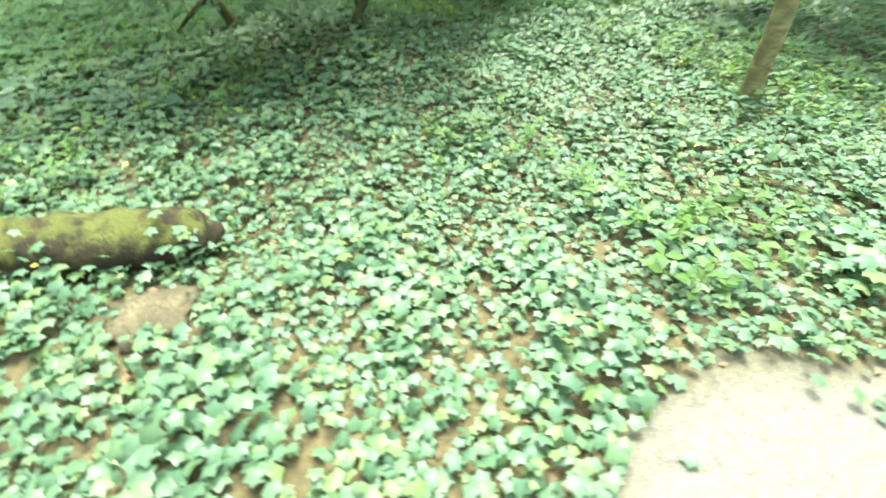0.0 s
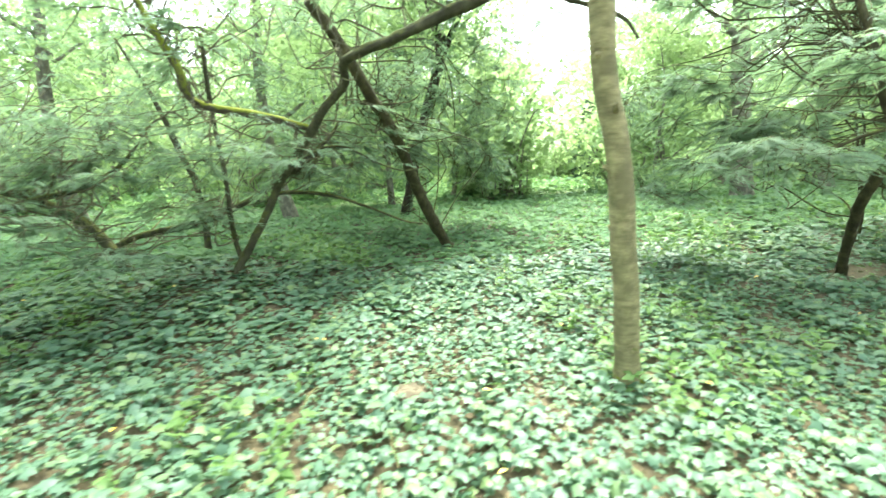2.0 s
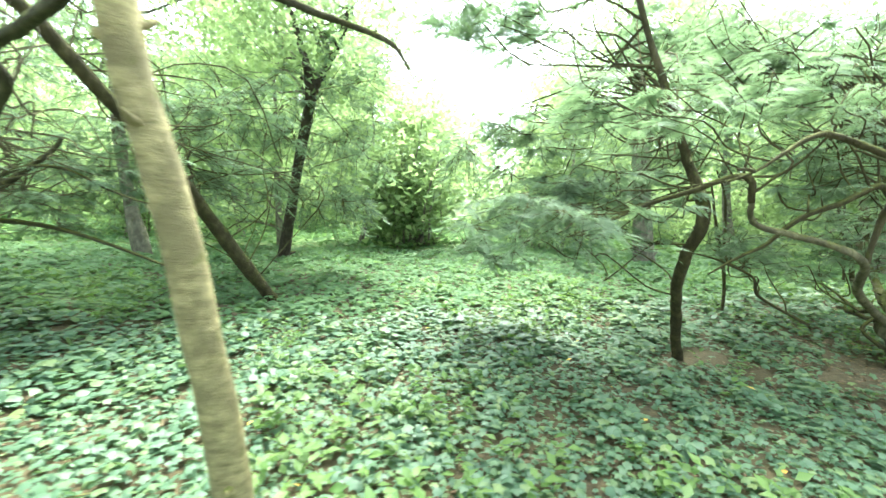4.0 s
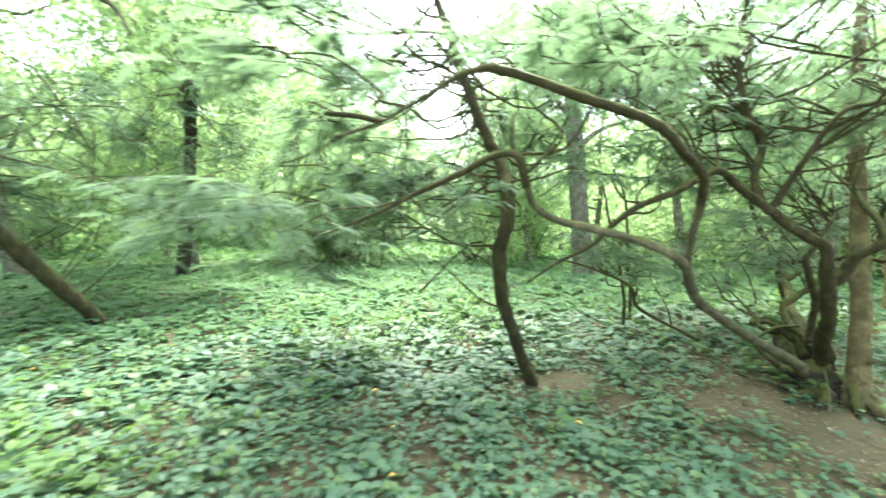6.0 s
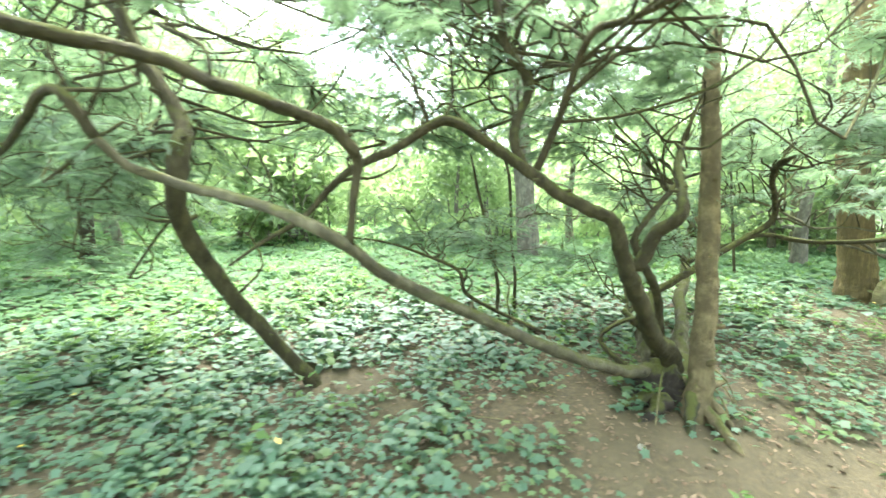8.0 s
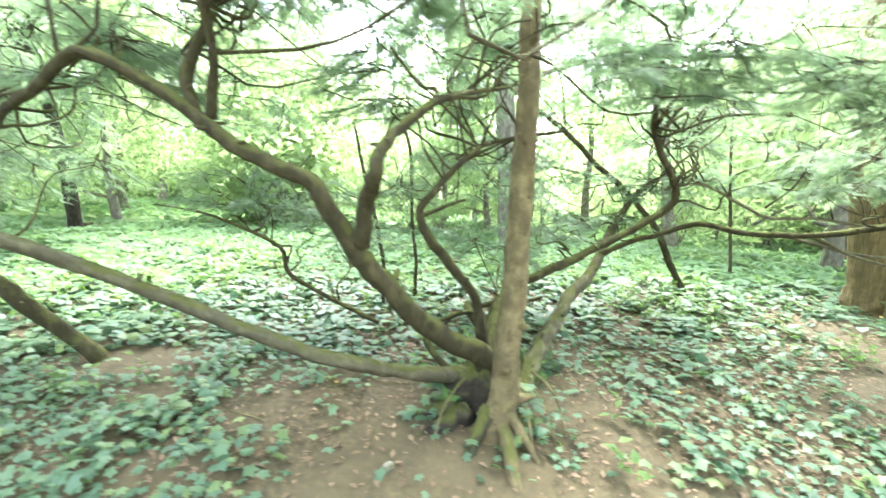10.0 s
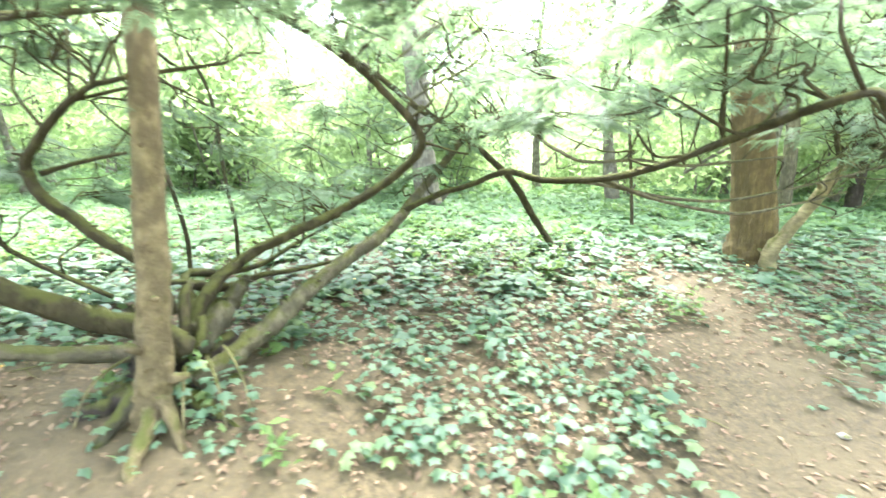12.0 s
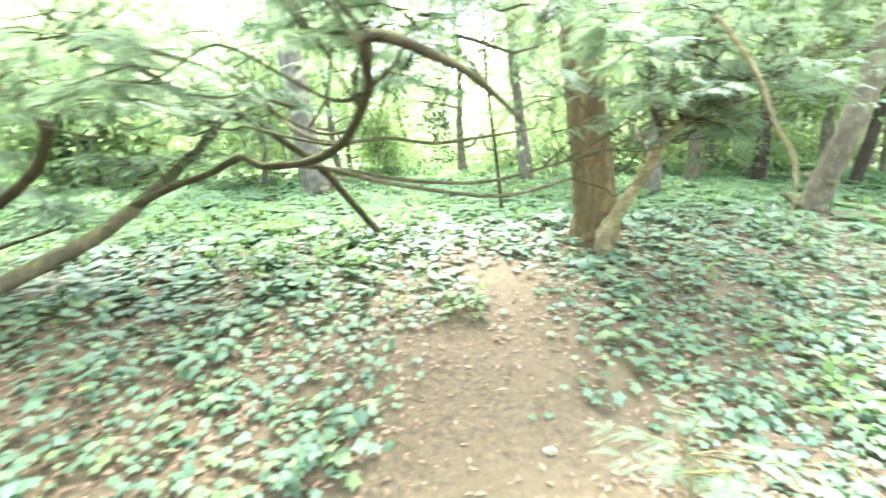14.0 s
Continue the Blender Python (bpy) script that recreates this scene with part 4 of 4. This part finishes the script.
foliage(lean_g, [(17.4, 8.7, 2.1, 0.9, 0.6, 0.4, 55), (18.3, 8.6, 2.2, 1.0, 0.7, 0.5, 48), (16.9, 8.6, 2.6, 0.8, 0.6, 0.35, 55), (17.2, 7.5, 2.5, 1.0, 0.7, 0.45, 45),
                 (19.4, 9.4, 2.6, 1.2, 0.9, 0.8, 40)], [LEAN_G, LEAN_G2], 26,
        bare_branches=12)

for pts, lab in ((SAPLING, "thin dark sapling among the yew limbs"), (ROD, "thin straight sapling on the ivy bank"), (SAPLING2, "thin sapling with few twigs")):
    s = thing("sapling", lab, "sapling", (pts[0][0], pts[0][1], float(height(pts[0][0], pts[0][1]))))
    limb(s, rooted(pts), BARK_YEW, "stem", "", 7)

old = thing("old_tree", "thick pale grey trunk of an old tree beyond the clearing", "tree", (11.85, 14.2, 0.5))
limb(old, rooted([(11.85, 14.2, 0.6, 0.3), (11.65, 14.2, 2.4, 0.25), (11.4, 14.2, 4.5, 0.23), (11.0, 14.2, 8.0, 0.16), (10.8, 14.2, 12.0, 0.04)]), BARK_GREY, "trunk", "", 16)
for zz, aa in ((4.2, 0.3), (5.0, 3.4), (6.5, 1.8), (7.5, 4.6)):
    x0 = 11.4 - 0.115 * (zz - 4.5)
    limb(old, [(x0, 14.2, zz, 0.09), (x0 + math.cos(aa), 14.2 + math.sin(aa), zz + 0.7, 0.07), (x0 + 2.4 * math.cos(aa), 14.2 + 2.4 * math.sin(aa), zz + 1.2, 0.02)],
         BARK_GREY, "limb", "", 8)
leafy_crown(old, (11.1, 14.2, 7.2), (2.8, 2.4, 2.0), 55, 41, [(11.4, 14.2, 4.5, 0.1), (11.0, 14.2, 8.0, 0.08), (10.8, 14.2, 12.0, 0.03)])

stout = thing("leaning_tree", "stout tan trunk leaning over the far ivy", "tree", (21.25, 11.4, 0.3))
limb(stout, rooted([(21.25, 11.4, 0.35, 0.2), (21.4, 11.35, 1.05, 0.175), (21.55, 11.3, 1.75, 0.165), (21.9, 11.4, 3.2, 0.15), (22.3, 11.6, 5.5, 0.1), (22.6, 11.8, 8.0, 0.03)]), BARK_TAN, "trunk", "", 14)
for x, y, lean_x, r, bark, lab in ((21.85, 15.95, -0.1, 0.17, BARK_TAN, "tan trunk standing in the shaded far ivy"), (23.6, 15.75, 0.0, 0.17, BARK_DARK, "dark straight trunk in the shaded far wood"),
                                   (25.3, 14.7, 0.5, 0.14, BARK_DARK, "dark trunk leaning behind a stout tan one")):
    far_tree = thing("tree", lab, "tree", (x, y, float(height(x, y))))
    limb(far_tree, rooted([(x, y, float(height(x, y)) + 0.1, r), (x + 0.3 * lean_x, y, 1.4, r * 0.9), (x + lean_x, y + 0.1, 3.4, r * 0.75), (x + 1.4 * lean_x, y + 0.2, 6.5, r * 0.4), (x + 1.6 * lean_x, y + 0.2, 9.0, 0.02)]), bark, "trunk", "", 12)
    leafy_crown(far_tree, (x + lean_x, y, 6.2), (2.2, 2.0, 2.2), 45, int(x * 7), [(x + lean_x, y + 0.1, 3.4, 0.08), (x + 1.4 * lean_x, y + 0.2, 6.5, 0.06), (x + 1.6 * lean_x, y + 0.2, 9.0, 0.02)])

limb(yew, [(16.3, 6.9, 2.15, 0.012), (16.5, 6.95, 2.0, 0.013), (16.66, 6.94, 1.79, 0.013), (16.75, 6.9, 1.55, 0.012), (16.9, 6.9, 1.33, 0.011), (16.93, 6.88, 1.13, 0.008), (16.9, 6.86, 0.95, 0.004)],
     BARK_PALE, "dead_branch", "pale dead branch hanging bare", 7, 0.1)

sprig = thing("yew_seedling", "pale yew seedling with dry twigs beside bare soil", "shrub", (15.75, 5.65, -0.3))
SPRIG = [(15.75, 5.65, -0.35, 0.012), (15.7, 5.68, -0.1, 0.01), (15.68, 5.7, 0.15, 0.008), (15.6, 5.75, 0.42, 0.004)]
limb(sprig, SPRIG, BARK_PALE, "stem", "", 6, knots=False)
foliage(sprig, [(15.7, 5.7, 0.2, 0.3, 0.22, 0.22, 12)], [SPRIG], 27, wood=BARK_PALE, bare_branches=8, size=(0.07, 0.13))

fallen = thing("fallen_log", "mossy fallen log half sunk in the ivy", "log", (-2.2, 2.6, -0.1))
limb(fallen, LOG, BARK_LOG, "trunk", "", 16, 0.08, knots=False)


def ivy_on_log():
    """Ivy trailing over the fallen log."""
    r = np.random.RandomState(19)
    line = resample(LOG, 6)
    q = line[r.randint(len(line), size=150)]
    a = r.choice([-1, 1], 150) * r.uniform(0.25, 1.3, 150)
    side = np.array([0.05, -0.99, 0])
    P = q[:, :3] + (q[:, 3] + r.uniform(0.01, 0.05, 150))[:, None] * (np.sin(a)[:, None] * side + np.cos(a)[:, None] * np.array([0, 0, 1.0])) + r.randn(150, 3) * 0.03
    P = P[(wave(P[:, 0], P[:, 1], 5, 21) > -0.1)]
    k = len(P)
    turns = rotations(r.uniform(0, 6.28, k), np.abs(r.randn(k)) * 0.6, r.uniform(0, 6.28, k))
    ob = new("trailing_ivy", scatter("trailing_ivy", IVY_LEAF, P, turns, r.uniform(0.05, 0.1, k), IVY))
    tagged(ob, "green ivy trailing over the fallen log", "ivy", kind="stuff")


ivy_on_log()


# ---- woodland beyond ----
def broadleaf_tree(seed, tall, spread, low):
    """A tapered trunk, limbs, and a crown of leaves in loose clumps."""
    rng = np.random.RandomState(seed)
    tree = thing("woodland_tree", "slender woodland tree with light green leaves", "tree", group="woodland trees")
    n = 7
    z = np.linspace(-0.3, tall, n)
    bend = np.cumsum(rng.randn(n, 2) * 0.16, axis=0)
    bend -= bend[0]
    r0 = 0.012 * tall + 0.03
    pts = [(bend[i, 0], bend[i, 1], z[i], r0 * (1 - 0.9 * i / (n - 1)) * (1.25 if i == 0 else 1)) for i in range(n)]
    limb(tree, pts, BARK_GREY, "trunk", "", 10)
    line = resample(pts, 4)
    centres = []
    for k in range(11):
        h = tall * (low + (0.9 - low) * (k + rng.rand()) / 11)
        a = line[np.argmin(abs(line[:, 2] - h))]
        ang, out = rng.uniform(0, 6.28), spread * rng.uniform(0.6, 1.1)
        b = a[:3] + np.array([math.cos(ang) * out, math.sin(ang) * out, rng.uniform(-0.1, 0.9) * out * 0.6])
        br = crooked(a[:3], b, a[3] * 0.5, 0.012, rng, 6, 0.08)
        limb(tree, [tuple(q) for q in br], BARK_GREY, "limb", "", 6, per=3, knots=False)
        for s in (0.45, 0.7, 0.9, 1.0):
            centres.append(a[:3] + (b - a[:3]) * s + rng.randn(3) * 0.3)
    for k in range(8):
        centres.append(np.array([rng.randn() * spread * 0.4, rng.randn() * spread * 0.4, tall * rng.uniform(0.8, 1.03)]))
    P, N = [], 0
    for c in centres:
        m = rng.randint(105, 165)
        P.append(c + rng.randn(m, 3) * np.array([0.6, 0.6, 0.34]) * spread / 2.6)
    P = np.vstack(P)
    k = len(P)
    W = np.stack([rng.randn(k), rng.randn(k), rng.uniform(-1.0, 0.3, k)], -1)
    part("crown", scatter("crown", TRI_LEAF, P, frames_along(W, rng.randn(k) * 0.8), rng.uniform(0.14, 0.26, k), BROADLEAF), tree, "loose light green leaves")
    return tree


def bush(seed):
    rng = np.random.RandomState(seed)
    b = thing("shrub", "leafy green shrub under the trees", "shrub", group="woodland shrubs")
    P = []
    for k in range(5):
        tip = (rng.randn() * 0.8, rng.randn() * 0.6, rng.uniform(1.2, 2.6))
        limb(b, [tuple(q) for q in crooked((rng.randn() * 0.1, rng.randn() * 0.1, -0.2), tip, 0.03, 0.008, rng, 6, 0.07)], BARK_GREY, "stem", "", 5, per=2, knots=False)
        for s in (0.35, 0.6, 0.8, 1.0):
            P.append(np.array(tip) * s + rng.randn(85, 3) * np.array([0.42, 0.42, 0.3]))
    P = np.vstack(P)
    P[:, 2] = np.maximum(P[:, 2], 0.05)
    k = len(P)
    W = np.stack([rng.randn(k), rng.randn(k), rng.uniform(-0.8, 0.5, k)], -1)
    part("crown", scatter("crown", TRI_LEAF, P, frames_along(W, rng.randn(k) * 0.8), rng.uniform(0.11, 0.2, k), BROADLEAF), b, "dense light green leaves")
    return b


def standing(x, y, turn, scale):
    return pose(x, y, float(height(x, y)), 0, 0, turn) @ Matrix.Scale(scale, 4)


def place_first(ob, m):
    ob.matrix_basis = m


def open_view(x, y):
    """The gaps between the trees through which the sky and the far meadow show."""
    return y > 9 and (0.16 < (x - 3.0) / (y - 1.4) < 0.33 or 0.07 < (x - 5.5) / (y - 2.3) < 0.25) or abs(x - (13.8 + 0.1 * (y - 4))) < 0.5 + 0.06 * y or (9 < y < 29 and abs(x - (1.9 + 0.377 * (y - 1.0))) < 1.5)


rng = np.random.RandomState(77)
kinds = [broadleaf_tree(s, t, w, l) for s, t, w, l in ((1, 10, 2.6, 0.12), (2, 13, 3.0, 0.2), (3, 8, 2.3, 0.07), (4, 11, 2.8, 0.1))]
used, spots = [0] * 4, []
fixed = [(15.8, 20.7), (-2.0, 12.5), (32.0, 8.0), (19.5, 13.5), (-14.0, 6.0), (-13.0, 13.0), (0.5, 15.0), (33.0, 3.0), (17.5, 17.0), (-5.5, 10.0), (26.0, 13.0)]
tries = 0
while len(spots) < 78 and tries < 6000:
    tries += 1
    if fixed:
        x, y = fixed.pop(0)
    else:
        x, y = rng.uniform(-28, 46), rng.uniform(-16, 46)
        d = float(ahead(x, y))
        if -5 < d < 15.5 and -7 < x < 24 or open_view(x, y) and d > 0 or any((x - a) ** 2 + (y - b) ** 2 < 4.5 for a, b in spots) or (d < 0 and rng.rand() < 0.75) or (x < 1 and d < 20 and rng.rand() < 0.6):
            continue
    spots.append((x, y))
    k = rng.randint(4)
    m = standing(x, y, rng.uniform(0, 360), rng.uniform(0.85, 1.2))
    if used[k]:
        copy_thing(kinds[k], m)
    else:
        place_first(kinds[k], m)
    used[k] += 1
for x, y, turn, size in ((9.8, 16.2, 40, 0.8), (11.2, 21.5, 200, 1.0), (2.6, 17.5, 100, 0.85), (11.6, 18.3, 300, 1.05),
                      (24.5, 17.5, 20, 1.0), (28.5, 17.0, 140, 1.1), (23.0, 20.5, 330, 1.1)):
    copy_thing(kinds[2], standing(x, y, turn, size))
bushes = [bush(s) for s in (31, 32, 33)]
seen_b = [0] * 3
for i in range(210):
    x, y = rng.uniform(-24, 44), rng.uniform(12, 40)
    d = float(ahead(x, y))
    if d < (15 if x < 4 else 13) or open_view(x, y) and d < 26 or (x - 12.4) ** 2 + (y - 29) ** 2 < 6:
        continue
    k = rng.randint(3)
    m = standing(x, y, rng.uniform(0, 360), rng.uniform(0.8, 1.5))
    if seen_b[k]:
        copy_thing(bushes[k], m)
    else:
        place_first(bushes[k], m)
    seen_b[k] += 1


def evergreen(x, y, tall, wide, seed):
    """A dense dark columnar shrub: a stem, and drooping sprays in uneven tiers."""
    r = np.random.RandomState(seed)
    z0 = float(height(x, y))
    ob = thing("evergreen_shrub", "dark columnar evergreen at the end of the clearing", "shrub", (x, y, z0))
    limb(ob, [(x, y, z0 - 0.2, 0.14), (x + 0.05, y, z0 + tall * 0.5, 0.09), (x, y, z0 + tall, 0.02)], BARK_DARK, "trunk", "", 8)
    k = 2600
    s = r.rand(k) ** 0.8
    ang = r.uniform(0, 6.28, k)
    edge = wide / 2 * (1 - s) ** 0.55 * (0.85 + 0.3 * np.sin(9 * s + 2 * np.cos(ang)) * r.rand(k))
    rad = edge * r.rand(k) ** 0.35
    P = np.stack([rad * np.cos(ang), rad * np.sin(ang), 0.1 + s * tall * 0.97], -1)
    W = np.stack([np.cos(ang), np.sin(ang), r.uniform(-1.1, 0.3, k)], -1)
    part("foliage", scatter("foliage", SPRAY, P, frames_along(W, r.randn(k) * 0.4), r.uniform(0.25, 0.5, k), EVERGREEN), ob, "dense drooping dark green sprays")["kind"] = "stuff"


evergreen(12.4, 29.1, 5.4, 2.6, 61)
evergreen(14.6, 30.0, 4.6, 2.8, 62)


# ---- far woods that close the view ----
def far_woods():
    r = np.random.RandomState(5)
    P = []
    for ring, n in ((58, 120), (70, 120)):
        for k in range(n):
            a = 2 * np.pi * k / n
            c = np.array([8 + ring * math.cos(a) + r.randn() * 3, 8 + ring * math.sin(a) + r.randn() * 3, 0])
            tall = r.uniform(9, 20)
            m = 260
            P.append(c + np.stack([r.randn(m) * 2.2, r.randn(m) * 2.2, r.uniform(0.2, 1, m) ** 0.8 * tall], -1))
    P = np.vstack(P)
    k = len(P)
    W = np.stack([r.randn(k), r.randn(k), r.uniform(-0.8, 0.5, k)], -1)
    ob = new("far_woods", scatter("far_woods", RHOMB_LEAF, P, frames_along(W, r.randn(k)), r.uniform(0.7, 1.5, k), BROADLEAF))
    tagged(ob, "distant light green woodland edge", "woods", kind="stuff")


far_woods()


# ---- ground cover ----
def strew(seed, x0, x1, d0, d1, per_metre, keep):
    r = np.random.RandomState(seed)
    n = int((x1 - x0) * (d1 - d0) * per_metre)
    x, d = r.uniform(x0, x1, n), r.uniform(d0, d1, n)
    y = d + 0.9 + 0.24 * x
    ok = r.rand(n) < keep(x, y)
    return x[ok], y[ok], r


def ivy_cover(name, seed, x0, x1, d0, d1, per_metre, size, template, material, label, lift=(0.02, 0.13)):
    def keep(x, y):
        thin = np.interp(x, [0, 8, 10, 16], [1.05, 0.95, 0.4, 0.38]) + (0.16 * wave(x, y, 3.1, 6) + 0.2 * wave(x, y, 8, 7)) * (1 - 0.5 * smooth(8, 10, x))
        thin = np.maximum(thin, 0.8 * smooth(4, 6.5, ahead(x, y)))
        return np.clip(thin, 0.06, 1) * np.clip(1.02 - 1.25 * bare(x, y), 0.007, 1)

    x, y, r = strew(seed, x0, x1, d0, d1, per_metre, keep)
    k = len(x)
    tuft = 0.5 + 0.5 * wave(x, y, 6, 9)
    z = height(x, y) + r.uniform(*lift, k) * (0.45 + 0.75 * np.clip(tuft, 0, 1))
    turns = rotations(r.uniform(0, 6.28, k), np.abs(r.randn(k)) * 0.36, r.uniform(0, 6.28, k))
    ob = new(name, scatter(name, template, np.stack([x, y, z], -1), turns, r.uniform(*size, k) * (0.75 + 0.5 * np.clip(tuft, 0, 1)) * (1 + 0.22 * smooth(8, 11, x)), material))
    return tagged(ob, label, "ivy", kind="stuff")


ivy_cover("ivy_carpet", 41, -6, 21, -1.0, 3.9, 580, (0.046, 0.094), IVY_LEAF, IVY, "carpet of lobed green ivy leaves over brown litter")
ivy_cover("ivy_carpet_middle", 47, -6, 21, 3.9, 6.0, 520, (0.055, 0.11), IVY_SIMPLE, IVY, "carpet of green ivy leaves round the tree stems")
# from here outward the leaves use the brightened ivy colour
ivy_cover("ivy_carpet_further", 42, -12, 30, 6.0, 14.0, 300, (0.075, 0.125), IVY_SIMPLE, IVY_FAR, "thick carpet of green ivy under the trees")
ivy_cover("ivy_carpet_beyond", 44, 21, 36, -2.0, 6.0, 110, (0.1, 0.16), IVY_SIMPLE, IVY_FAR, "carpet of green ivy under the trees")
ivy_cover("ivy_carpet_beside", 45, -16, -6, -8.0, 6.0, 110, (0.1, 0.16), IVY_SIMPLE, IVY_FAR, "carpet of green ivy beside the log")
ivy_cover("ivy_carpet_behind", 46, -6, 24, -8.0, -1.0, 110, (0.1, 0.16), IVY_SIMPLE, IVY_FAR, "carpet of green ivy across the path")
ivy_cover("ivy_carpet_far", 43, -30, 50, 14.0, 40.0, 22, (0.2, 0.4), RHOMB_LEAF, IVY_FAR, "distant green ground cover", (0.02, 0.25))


def litter(name, seed, per_metre, size, material, label, keep, d1=6.0):
    x, y, r = strew(seed, -4, 20, -0.5, d1, per_metre, keep)
    k = len(x)
    turns = rotations(r.uniform(0, 6.28, k), np.abs(r.randn(k)) * 0.3, r.uniform(0, 6.28, k))
    z = height(x, y) + r.uniform(0.008, 0.02, k)
    ob = new(name, scatter(name, OVAL_LEAF, np.stack([x, y, z], -1), turns, r.uniform(*size, k), material))
    tagged(ob, label, "leaf litter", kind="stuff")


litter("leaf_litter", 51, 400, (0.03, 0.078), LITTER, "dry brown leaves lying on the soil",
       lambda x, y: (0.12 + 0.88 * smooth(7, 10, x)) * (1 - 0.9 * np.clip(sandy(x, y) * 2, 0, 1)) * np.clip(0.75 + 0.5 * wave(x, y, 4, 15), 0.2, 1) * (1 - 0.6 * bare(x, y)))


def fallen_leaves():
    """Single yellow leaves lying on the ivy."""
    r = np.random.RandomState(61)
    x = r.uniform(-3, 17, 60)
    d = r.uniform(0.6, 6, 60)
    y = d + 0.9 + 0.24 * x
    z = height(x, y) + 0.15
    turns = rotations(r.uniform(0, 6.28, 60), np.abs(r.randn(60)) * 0.3, r.uniform(0, 6.28, 60))
    me = scatter("yellow_leaves", OVAL_LEAF, np.stack([x, y, z], -1), turns, r.uniform(0.04, 0.08, 60), YELLOW)
    tagged(new("yellow_leaves", me), "single fallen yellow leaves resting on the ivy", "leaves", kind="stuff")


fallen_leaves()


def herbs(name, seed, per_metre, keep, size, label):
    """Small upright plants: a few oval leaves round a stem each."""
    x, y, r = strew(seed, -4, 19, 0.2, 9.0, per_metre, keep)
    k = len(x)
    P, W, S = [], [], []
    z = height(x, y)
    for j in range(7):
        ang = r.uniform(0, 6.28, k)
        P.append(np.stack([x + r.randn(k) * 0.02, y + r.randn(k) * 0.02, z + r.uniform(0.05, 0.24, k)], -1))
        W.append(np.stack([np.cos(ang), np.sin(ang), r.uniform(-0.2, 0.7, k)], -1))
        S.append(r.uniform(*size, k))
    me = scatter(name, OVAL_LEAF, np.vstack(P), frames_along(np.vstack(W), r.randn(7 * k) * 0.3), np.concatenate(S), HERB)
    tagged(new(name, me), label, "plants", kind="stuff")


herbs("green_herbs", 71, 26, lambda x, y: np.clip(wave(x, y, 1.6, 12) * 1.2 - 0.15 + 0.8 * np.exp(-((x - 6.0) / 1.3) ** 2 - ((y - 4.0) / 0.9) ** 2) + 0.4 * np.exp(-((x - 3.4) / 0.8) ** 2 - ((y - 2.7) / 0.6) ** 2)
      + 0.9 * np.exp(-((x - 5.6) / 1.3) ** 2 - ((y - 7.8) / 1.4) ** 2) + 0.8 * np.exp(-((x - 9.8) / 2.2) ** 2 - ((y - 9.2) / 1.1) ** 2) + 0.7 * np.exp(-((x - 12.6) / 1.6) ** 2 - ((y - 9.6) / 1.0) ** 2), 0, 1) * (1 - bare(x, y)), (0.06, 0.13), "bright green herbs growing through the ivy")


def dead_sticks():
    """Thin dry sticks lying on the litter."""
    r = np.random.RandomState(83)
    for k in range(40):
        x = r.uniform(8, 16.5) if k < 28 else r.uniform(0.8, 5)
        y = r.uniform(*((1.2, 4.5) if k < 28 else (0.6, 2.8))) + 0.9 + 0.24 * x
        ln, a = r.uniform(0.15, 0.6), r.uniform(0, 3.14)
        pts = []
        for s in np.linspace(-0.5, 0.5, 5):
            px, py = x + math.cos(a) * ln * s + r.randn() * 0.012, y + math.sin(a) * ln * s + r.randn() * 0.012
            pts.append((px, py, float(height(px, py)) + (0.012 if k < 28 else 0.1), r.uniform(0.003, 0.006)))
        v, f = tube_arrays(resample(pts, 2), 5, 0.1, k)
        tagged(new("stick", mesh_from("stick", v, f, BARK_PALE, True)), "thin dry stick lying on brown litter", "stick", "dry sticks")


dead_sticks()


def stone(x, y, size, material, label, seed, flat=0.5, name="stone"):
    bm = bmesh.new()
    bmesh.ops.create_icosphere(bm, subdivisions=4, radius=size)
    r = np.random.RandomState(seed)
    o = Vector(r.randn(3))
    for v in bm.verts:
        v.co *= 1 + 0.3 * noise.noise(v.co / size * 1.3 + o) + 0.2 * noise.noise(v.co / size * 4 + o) + 0.1 * noise.noise(v.co / size * 9 + o)
        v.co.z *= flat
    me = bpy.data.meshes.new("stone")
    bm.to_mesh(me)
    bm.free()
    me.materials.append(material)
    me.polygons.foreach_set("use_smooth", [True] * len(me.polygons))
    ob = new(name, me)
    ob.location = (x, y, float(height(x, y)) + 0.5 * flat * size * (1 if flat > 0.3 else 0.4))
    tagged(ob, label, name)


STONE = bark_material("pale stone", (0.25, 0.22, 0.17), (0.5, 0.46, 0.38), 0.2, 20, (1, 1, 1), 0.004)
EARTH = bark_material("dry earth", (0.075, 0.058, 0.032), (0.26, 0.21, 0.13), 0.0, 26, (1, 1, 1), 0.03)
stone(15.34, 6.46, 0.035, STONE, "small white stone lying on bare soil", 1)
stone(-1.54, 1.76, 0.21, EARTH, "low hump of bare tan earth beside the log", 2, 0.26, "mound")
stone(1.63, 3.9, 0.15, EARTH, "low hump of bare tan earth showing through ivy", 3, 0.28, "mound")
stone(10.1, 5.62, 0.03, STONE, "small white stone lying on bare soil", 4)
